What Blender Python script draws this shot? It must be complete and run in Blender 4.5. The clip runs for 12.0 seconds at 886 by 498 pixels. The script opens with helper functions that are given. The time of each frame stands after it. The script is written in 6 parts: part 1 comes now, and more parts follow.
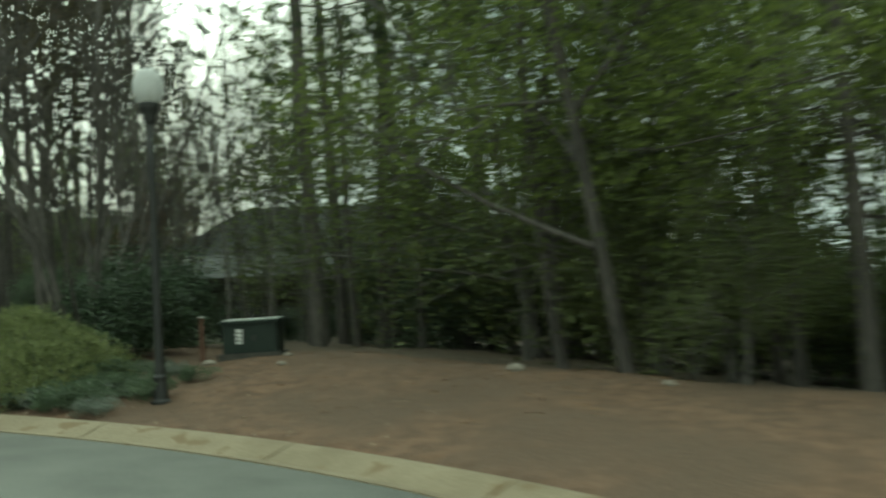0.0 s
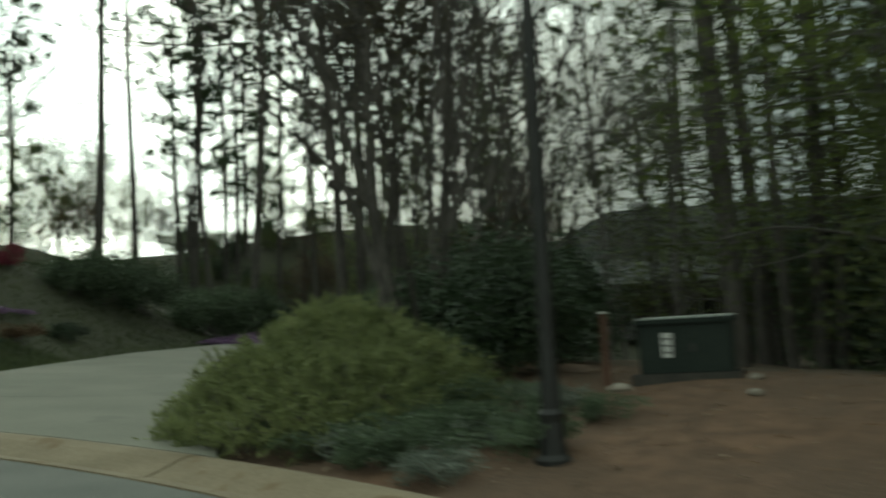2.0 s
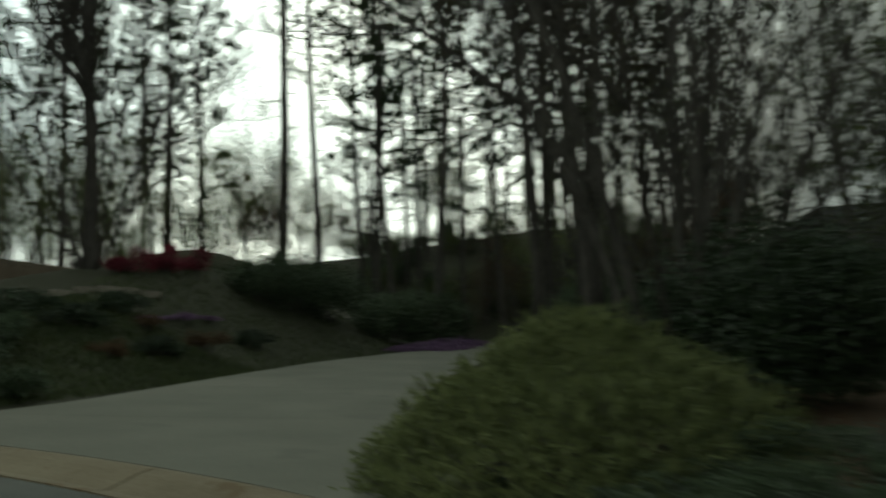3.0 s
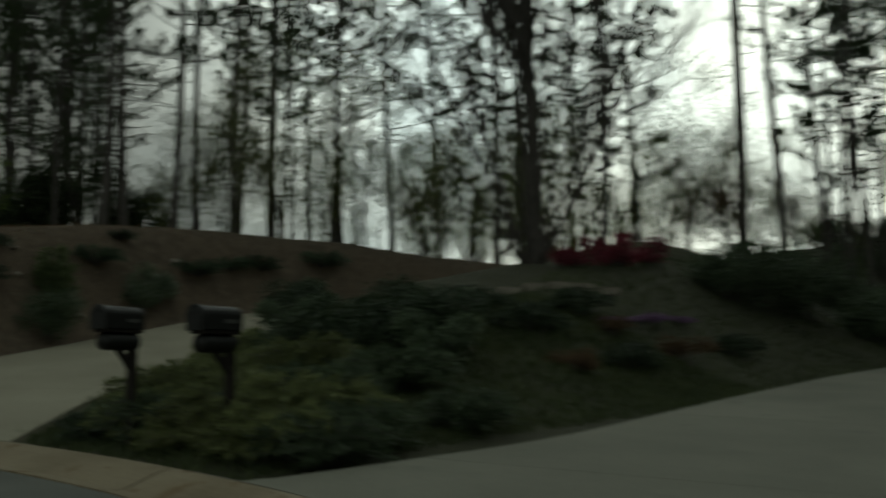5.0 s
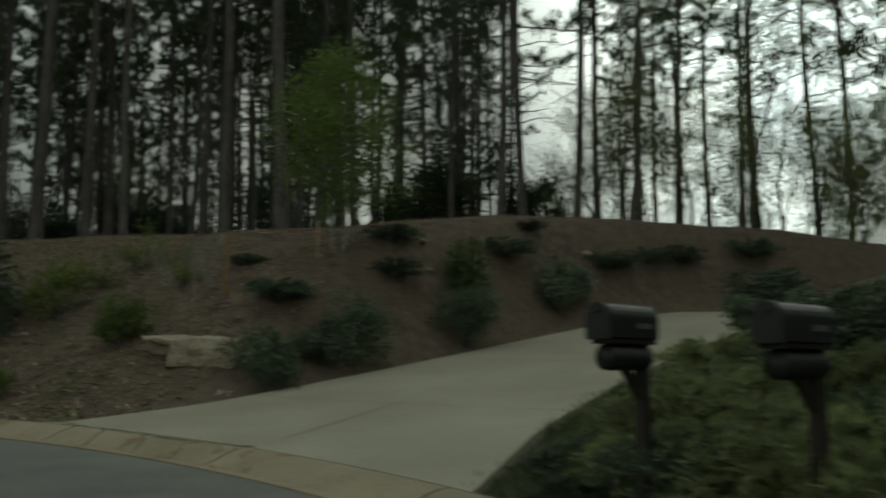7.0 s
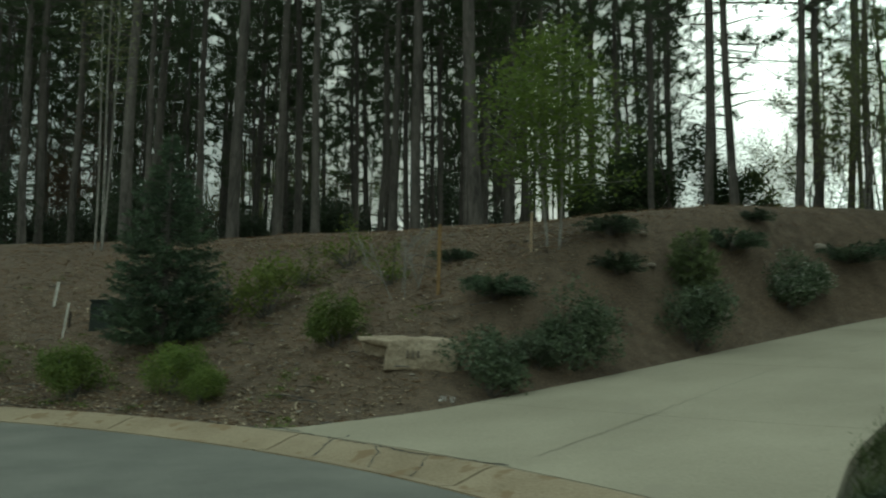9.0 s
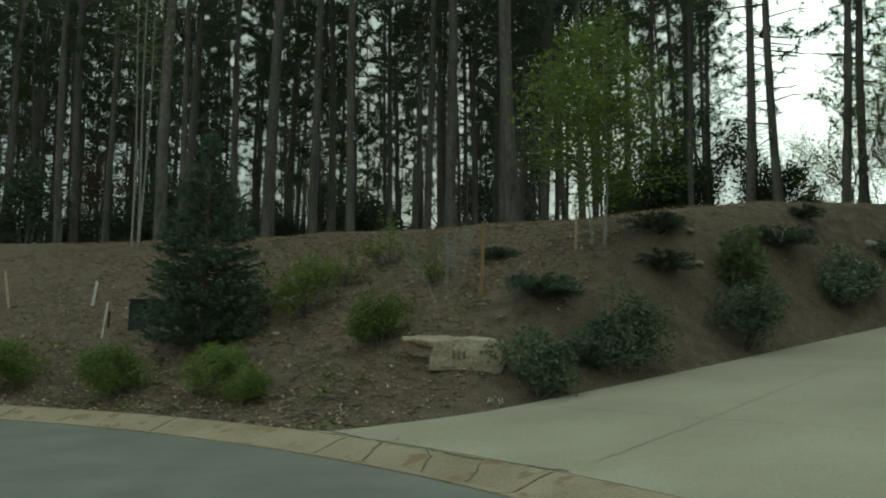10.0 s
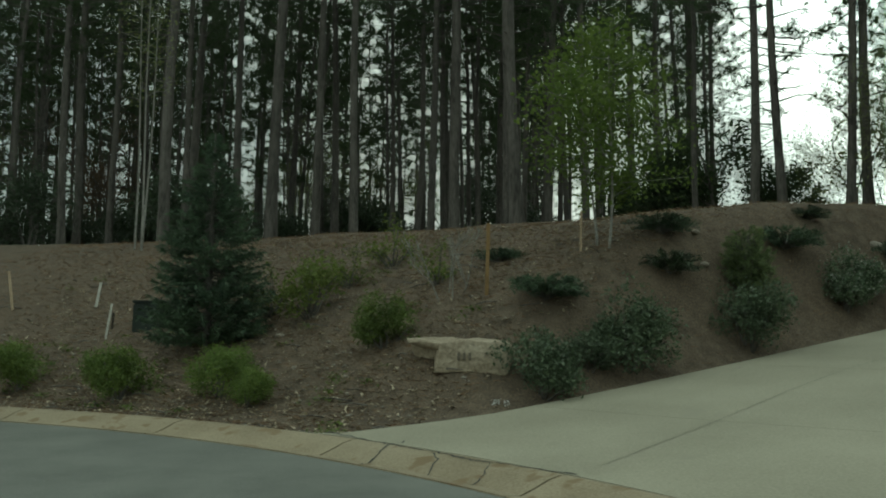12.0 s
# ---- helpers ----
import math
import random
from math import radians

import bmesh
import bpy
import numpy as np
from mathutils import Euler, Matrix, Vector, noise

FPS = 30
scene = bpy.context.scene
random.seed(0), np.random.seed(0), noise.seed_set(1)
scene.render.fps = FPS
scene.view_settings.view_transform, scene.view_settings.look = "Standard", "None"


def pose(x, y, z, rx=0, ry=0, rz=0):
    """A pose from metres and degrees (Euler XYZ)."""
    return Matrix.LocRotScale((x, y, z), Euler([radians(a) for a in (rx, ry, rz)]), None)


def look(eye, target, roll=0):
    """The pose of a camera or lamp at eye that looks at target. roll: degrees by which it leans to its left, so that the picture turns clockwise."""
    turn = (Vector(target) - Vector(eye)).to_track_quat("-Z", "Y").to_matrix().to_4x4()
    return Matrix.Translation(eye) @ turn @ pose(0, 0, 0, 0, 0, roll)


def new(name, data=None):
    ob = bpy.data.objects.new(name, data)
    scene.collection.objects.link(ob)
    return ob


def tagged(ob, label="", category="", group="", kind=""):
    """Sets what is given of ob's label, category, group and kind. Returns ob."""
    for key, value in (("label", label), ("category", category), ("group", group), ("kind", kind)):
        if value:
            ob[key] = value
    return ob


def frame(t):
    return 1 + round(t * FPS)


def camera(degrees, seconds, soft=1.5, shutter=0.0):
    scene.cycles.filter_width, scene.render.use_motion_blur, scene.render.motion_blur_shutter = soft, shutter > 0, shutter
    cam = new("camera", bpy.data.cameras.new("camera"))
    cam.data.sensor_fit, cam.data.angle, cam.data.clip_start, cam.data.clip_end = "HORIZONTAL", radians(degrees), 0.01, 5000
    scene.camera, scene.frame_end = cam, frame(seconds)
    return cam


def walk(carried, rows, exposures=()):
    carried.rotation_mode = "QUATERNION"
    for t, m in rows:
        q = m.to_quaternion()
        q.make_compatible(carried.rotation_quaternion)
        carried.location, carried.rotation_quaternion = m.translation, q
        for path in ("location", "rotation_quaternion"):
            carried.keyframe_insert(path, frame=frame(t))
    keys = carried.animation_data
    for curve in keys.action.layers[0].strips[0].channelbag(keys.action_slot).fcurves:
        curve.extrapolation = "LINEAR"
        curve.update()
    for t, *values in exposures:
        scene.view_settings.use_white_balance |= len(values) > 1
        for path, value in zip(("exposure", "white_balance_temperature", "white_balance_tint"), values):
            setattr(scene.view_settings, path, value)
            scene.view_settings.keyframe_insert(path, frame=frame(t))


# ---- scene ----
cam = camera(48.9, 12.0, soft=2.0, shutter=1.0)
PATH = [
    (0, (1.372, 0.743, 2.089), (1.1749, 2.7289, 2.2186), -3.45),
    (0.5, (0.842, 2.530, 2.044), (0.4689, 4.4884, 2.1975), -3.33),
    (1, (0.265, 3.908, 1.988), (-0.2860, 5.8223, 2.1704), -3.07),
    (1.5, (-0.301, 4.962, 1.936), (-1.0222, 6.8160, 2.1387), -3.09),
    (2, (-0.922, 5.749, 1.948), (-1.7846, 7.5410, 2.1609), -2.81),
    (2.5, (-1.577, 6.418, 2.033), (-2.5873, 8.1293, 2.2615), -2.36),
    (3, (-2.275, 7.061, 2.136), (-3.4386, 8.6706, 2.3706), -2.22),
    (3.5, (-3.038, 7.683, 2.222), (-4.3546, 9.1692, 2.4619), -2.17),
    (4, (-3.886, 8.237, 2.289), (-5.3509, 9.5769, 2.5344), -2.05),
    (4.5, (-4.825, 8.664, 2.352), (-6.4277, 9.8335, 2.6026), -1.78),
    (5, (-5.829, 8.925, 2.429), (-7.5474, 9.9159, 2.6845), -1.14),
    (5.5, (-6.825, 9.039, 2.501), (-8.6393, 9.8402, 2.7586), -0.52),
    (6, (-7.718, 9.029, 2.567), (-9.6018, 9.6492, 2.8256), -0.42),
    (6.5, (-8.427, 8.945, 2.615), (-10.3587, 9.3936, 2.8745), -0.29),
    (7, (-8.953, 8.782, 2.650), (-10.9121, 9.0883, 2.9086), -0.01),
    (7.5, (-9.329, 8.613, 2.676), (-11.3029, 8.8086, 2.9348), 0.22),
    (8, (-9.635, 8.440, 2.692), (-11.6159, 8.5385, 2.9498), 0.42),
    (8.5, (-9.897, 8.269, 2.703), (-11.8804, 8.2935, 2.9609), 0.57),
    (9, (-10.112, 8.113, 2.716), (-12.0951, 8.0867, 2.9714), 0.69),
    (9.5, (-10.264, 7.987, 2.731), (-12.2465, 7.9269, 2.9846), 0.76),
    (10, (-10.346, 7.901, 2.745), (-12.3287, 7.8189, 2.9957), 0.74),
    (10.5, (-10.378, 7.863, 2.754), (-12.3599, 7.7669, 3.0051), 0.80),
    (11, (-10.380, 7.856, 2.760), (-12.3614, 7.7606, 3.0113), 0.76),
    (11.5, (-10.374, 7.865, 2.760), (-12.3565, 7.7737, 3.0110), 0.76),
    (12, (-10.374, 7.862, 2.758), (-12.3558, 7.7761, 3.0098), 0.73),
]
EXPOSURES = [(0.0, -1.25, 6720, -23), (1.0, -1.36, 6780, -23), (2.0, -2.03, 6680, -15), (2.7, -2.78, 6720, -12), (4.3, -3.58, 6770, -10), (5.5, -3.22, 6770, -9), (7.0, -2.64, 6720, -9), (7.7, -2.31, 6650, -12), (9.3, -1.92, 6480, -17), (12.0, -1.9, 6480, -17)]
walk(cam, [(t, look(eye, target, roll)) for t, eye, target, roll in PATH], EXPOSURES)

# ---- sky and sun ----
SUN_WAY = (-0.66, 0.64, 0.40)
world = bpy.data.worlds.new("overcast_sky")
scene.world = world
world.use_nodes = True
wn, wl = world.node_tree.nodes, world.node_tree.links
sky = wn.new("ShaderNodeTexSky")
sky.sky_type = "NISHITA"
sky.sun_disc = False
sky.sun_elevation = radians(24)
sky.sun_rotation = radians(314)
sky.air_density, sky.dust_density = 1.4, 3.0
clouds = wn.new("ShaderNodeTexNoise")
clouds.inputs["Scale"].default_value, clouds.inputs["Detail"].default_value = 2.6, 5.0
ramp = wn.new("ShaderNodeValToRGB")
ramp.color_ramp.elements[0].position, ramp.color_ramp.elements[0].color = 0.36, (0, 0, 0, 1)
ramp.color_ramp.elements[1].position, ramp.color_ramp.elements[1].color = 0.62, (1, 1, 1, 1)
cloud = wn.new("ShaderNodeMix")
cloud.data_type = "RGBA"
cloud.inputs["A"].default_value = (14.6, 16.3, 17.9, 1)
cloud.inputs["B"].default_value = (25.5, 25.3, 25.0, 1)
wl.new(clouds.outputs["Fac"], ramp.inputs["Fac"])
wl.new(ramp.outputs["Color"], cloud.inputs["Factor"])
cover = wn.new("ShaderNodeMix")
cover.data_type = "RGBA"
cover.inputs["Factor"].default_value = 0.92
wl.new(cloud.outputs["Result"], cover.inputs["B"])
wl.new(sky.outputs["Color"], cover.inputs["A"])
# the cloud is thin and bright round the hidden sun
toward = wn.new("ShaderNodeTexCoord")
level = wn.new("ShaderNodeVectorMath")
level.operation = "DOT_PRODUCT"
level.inputs[1].default_value = SUN_WAY
wl.new(toward.outputs["Generated"], level.inputs[0])
halo = wn.new("ShaderNodeMapRange")
halo.interpolation_type = "SMOOTHERSTEP"
halo.inputs["From Min"].default_value, halo.inputs["From Max"].default_value = 0.83, 1.0
halo.inputs["To Min"].default_value, halo.inputs["To Max"].default_value = 1.0, 5.0
wl.new(level.outputs["Value"], halo.inputs["Value"])
veil = wn.new("ShaderNodeVectorMath")
veil.operation = "SCALE"
wl.new(cover.outputs["Result"], veil.inputs[0])
# an overcast sky is brighter overhead than at the horizon
apart = wn.new("ShaderNodeSeparateXYZ")
wl.new(toward.outputs["Generated"], apart.inputs[0])
overhead = wn.new("ShaderNodeMapRange")
overhead.inputs["From Min"].default_value, overhead.inputs["From Max"].default_value = 0.0, 1.0
overhead.inputs["To Min"].default_value, overhead.inputs["To Max"].default_value = 0.85, 1.5
wl.new(apart.outputs["Z"], overhead.inputs["Value"])
both = wn.new("ShaderNodeMath")
both.operation = "MULTIPLY"
wl.new(halo.outputs["Result"], both.inputs[0])
wl.new(overhead.outputs["Result"], both.inputs[1])
wl.new(both.outputs[0], veil.inputs["Scale"])
wl.new(veil.outputs["Vector"], wn["Background"].inputs["Color"])
wn["Background"].inputs["Strength"].default_value = 0.13
sun = new("sun", bpy.data.lights.new("sun", "SUN"))
sun.data.energy, sun.data.angle, sun.data.color = 1.2, radians(16), (1.0, 0.95, 0.87)
sun.matrix_world = look((0, 0, 30), (6.6, -6.4, 26.0))

# ---- terrain ----
CX, CY, RK = -8.5, -2.9, 14.4
KERB_W = 0.57
DRIVES = {
    "a": [(-8.95, 10.4, 3.6), (-9.1, 11.6, 3.25), (-10.85, 14.8, 2.05), (-12.8, 18.5, 1.75), (-14.8, 23.0, 1.6), (-17.7, 30.2, 1.6), (-22.8, 37.4, 1.6)],
    "b": [(-16.84, 7.56, 3.1), (-17.53, 8.32, 2.70), (-18.51, 9.34, 2.14), (-20.15, 10.85, 1.82), (-22.48, 13.12, 1.48), (-24.2, 15.4, 1.5), (-25.2, 18.5, 1.5), (-25.6, 24.0, 1.5)],
}
RISE = {"a": 0.015, "b": 0.084}
STEEPEN = {"a": 0.0, "b": 0.0016}
BEARING = [20, 55, 70, 80, 88, 95, 101, 107, 112, 118, 127, 133, 139, 150, 180, 230]
CREST = [0.5, 0.5, 0.6, 0.6, 0.5, 0.8, 4.4, 6.8, 6.0, 4.5, 2.6, 3.0, 3.2, 3.1, 2.9, 2.9]
REACH = [2.2, 2.2, 2.2, 3.0, 4.0, 9.0, 23.0, 26.0, 22.0, 17.0, 8.5, 5.6, 5.0, 5.0, 5.0, 5.0]
FALL = [0.1, 0.1, 0.06, 0.05, 0.05, 0.02, 0, 0, 0, 0, 0, 0, 0, 0, 0, 0]


def plane(x, y):
    return 0.755 - 0.0643 * np.clip(x, -60, 40) + 0.0113 * np.clip(y, -40, 60)


def past_kerb(x, y):
    return np.hypot(x - CX, y - CY) - RK


def past_drive(x, y, key):
    """Distance outside the edge of a drive, negative on it, and the share along it."""
    best = np.full(np.shape(x), 1e9)
    for (x0, y0, w0), (x1, y1, w1) in zip(DRIVES[key], DRIVES[key][1:]):
        ex, ey = x1 - x0, y1 - y0
        u = np.clip(((x - x0) * ex + (y - y0) * ey) / (ex * ex + ey * ey), 0, 1)
        best = np.minimum(best, np.hypot(x - x0 - u * ex, y - y0 - u * ey) - w0 - u * (w1 - w0))
    return best


def drive_up(x, y, key):
    out = np.clip(past_kerb(x, y), 0, 11)
    return 0.06 + RISE[key] * out + STEEPEN[key] * out ** 2


def lumps(x, y):
    return 0.035 * np.sin(1.3 * x + 0.7 * y) * np.sin(0.9 * y - 0.5 * x + 1) + 0.018 * np.sin(3.1 * x - 1.7 * y) * np.sin(2.7 * y + 1.1 * x)


def heights(x, y):
    x, y = np.asarray(x, float), np.asarray(y, float)
    s = past_kerb(x, y)
    th = np.degrees(np.arctan2(y - CY, x - CX))
    th = np.where(th < -90, th + 360, th)
    a, l, d = (np.interp(th, BEARING, v) for v in (CREST, REACH, FALL))
    out = np.maximum(s, 0)
    up = 0.07 + a * (1 - np.exp(-((out / l) ** 1.5))) - d * np.clip(out - 3.5, 0, 15) + lumps(x, y) * np.clip(out / 1.5, 0, 1)
    for key in DRIVES:
        k = np.clip(past_drive(x, y, key) / (1.4 + {"a": 0.30, "b": 0.04}[key] * out), 0, 1)
        k = k * k * (3 - 2 * k)
        up = up * k + (drive_up(x, y, key) - 0.05) * (1 - k)
    up = np.where(s < -0.05, -0.12, up)
    street = (np.abs((x - CX) * 0.707 + (y - CY) * 0.707) < 4.6) & ((x - CX) * 0.707 - (y - CY) * 0.707 > 8)
    up = np.where(street, -0.12, up)
    return plane(x, y) + up


def ground_at(x, y):
    return float(heights(x, y))


# ---- materials ----
def material(name, dark, light, scale=6.0, fine=60.0, rough=0.85, bump=0.3, depth=0.02, metal=0.0, through_light=0.0, vary=0.0, coords="Object", stretch=None, specks=None):
    """Two scales of noise between two colours, with relief; vary: how far whole objects or islands differ in brightness."""
    m = bpy.data.materials.new(name)
    m.use_nodes = True
    n, l = m.node_tree.nodes, m.node_tree.links
    bsdf = n["Principled BSDF"]
    bsdf.inputs["Roughness"].default_value, bsdf.inputs["Metallic"].default_value = rough, metal
    tc = n.new("ShaderNodeTexCoord")
    where = tc.outputs[coords]
    if stretch:
        mp = n.new("ShaderNodeMapping")
        mp.inputs["Scale"].default_value = stretch
        l.new(where, mp.inputs["Vector"])
        where = mp.outputs["Vector"]
    coarse, small = n.new("ShaderNodeTexNoise"), n.new("ShaderNodeTexNoise")
    for tex, sc, de in ((coarse, scale, 4.0), (small, fine, 6.0)):
        tex.inputs["Scale"].default_value, tex.inputs["Detail"].default_value = sc, de
        l.new(where, tex.inputs["Vector"])
    add = n.new("ShaderNodeMath")
    add.operation = "MULTIPLY_ADD"
    add.inputs[1].default_value = 0.55
    l.new(small.outputs["Fac"], add.inputs[0])
    half = n.new("ShaderNodeMath")
    half.operation = "MULTIPLY"
    half.inputs[1].default_value = 0.55
    l.new(coarse.outputs["Fac"], half.inputs[0])
    l.new(half.outputs[0], add.inputs[2])
    ramp = n.new("ShaderNodeValToRGB")
    ramp.color_ramp.elements[0].position, ramp.color_ramp.elements[0].color = 0.40, (*dark, 1)
    ramp.color_ramp.elements[1].position, ramp.color_ramp.elements[1].color = 0.70, (*light, 1)
    l.new(add.outputs[0], ramp.inputs["Fac"])
    colour = ramp.outputs["Color"]
    if specks:
        spot = n.new("ShaderNodeTexNoise")
        spot.inputs["Scale"].default_value, spot.inputs["Detail"].default_value = specks[1], 2.0
        l.new(where, spot.inputs["Vector"])
        edge = n.new("ShaderNodeValToRGB")
        edge.color_ramp.elements[0].position, edge.color_ramp.elements[1].position = specks[2], specks[2] + 0.06
        l.new(spot.outputs["Fac"], edge.inputs["Fac"])
        mix = n.new("ShaderNodeMix")
        mix.data_type = "RGBA"
        mix.inputs["B"].default_value = (*specks[0], 1)
        l.new(edge.outputs["Color"], mix.inputs["Factor"])
        l.new(colour, mix.inputs["A"])
        colour = mix.outputs["Result"]
    if vary:
        info, geo = n.new("ShaderNodeObjectInfo"), n.new("ShaderNodeNewGeometry")
        both = n.new("ShaderNodeMath")
        both.operation = "ADD"
        l.new(info.outputs["Random"], both.inputs[0])
        l.new(geo.outputs["Random Per Island"], both.inputs[1])
        span = n.new("ShaderNodeMapRange")
        span.inputs["From Max"].default_value = 2.0
        span.inputs["To Min"].default_value, span.inputs["To Max"].default_value = 1 - vary, 1 + vary
        l.new(both.outputs[0], span.inputs["Value"])
        hsv = n.new("ShaderNodeHueSaturation")
        l.new(span.outputs["Result"], hsv.inputs["Value"])
        l.new(colour, hsv.inputs["Color"])
        colour = hsv.outputs["Color"]
    l.new(colour, bsdf.inputs["Base Color"])
    if bump:
        bp = n.new("ShaderNodeBump")
        bp.inputs["Strength"].default_value, bp.inputs["Distance"].default_value = bump, depth
        l.new(add.outputs[0], bp.inputs["Height"])
        l.new(bp.outputs["Normal"], bsdf.inputs["Normal"])
    if through_light:
        tr, mx = n.new("ShaderNodeBsdfTranslucent"), n.new("ShaderNodeMixShader")
        mx.inputs[0].default_value = through_light
        l.new(colour, tr.inputs["Color"])
        l.new(bsdf.outputs[0], mx.inputs[1])
        l.new(tr.outputs[0], mx.inputs[2])
        l.new(mx.outputs[0], n["Material Output"].inputs["Surface"])
    return m


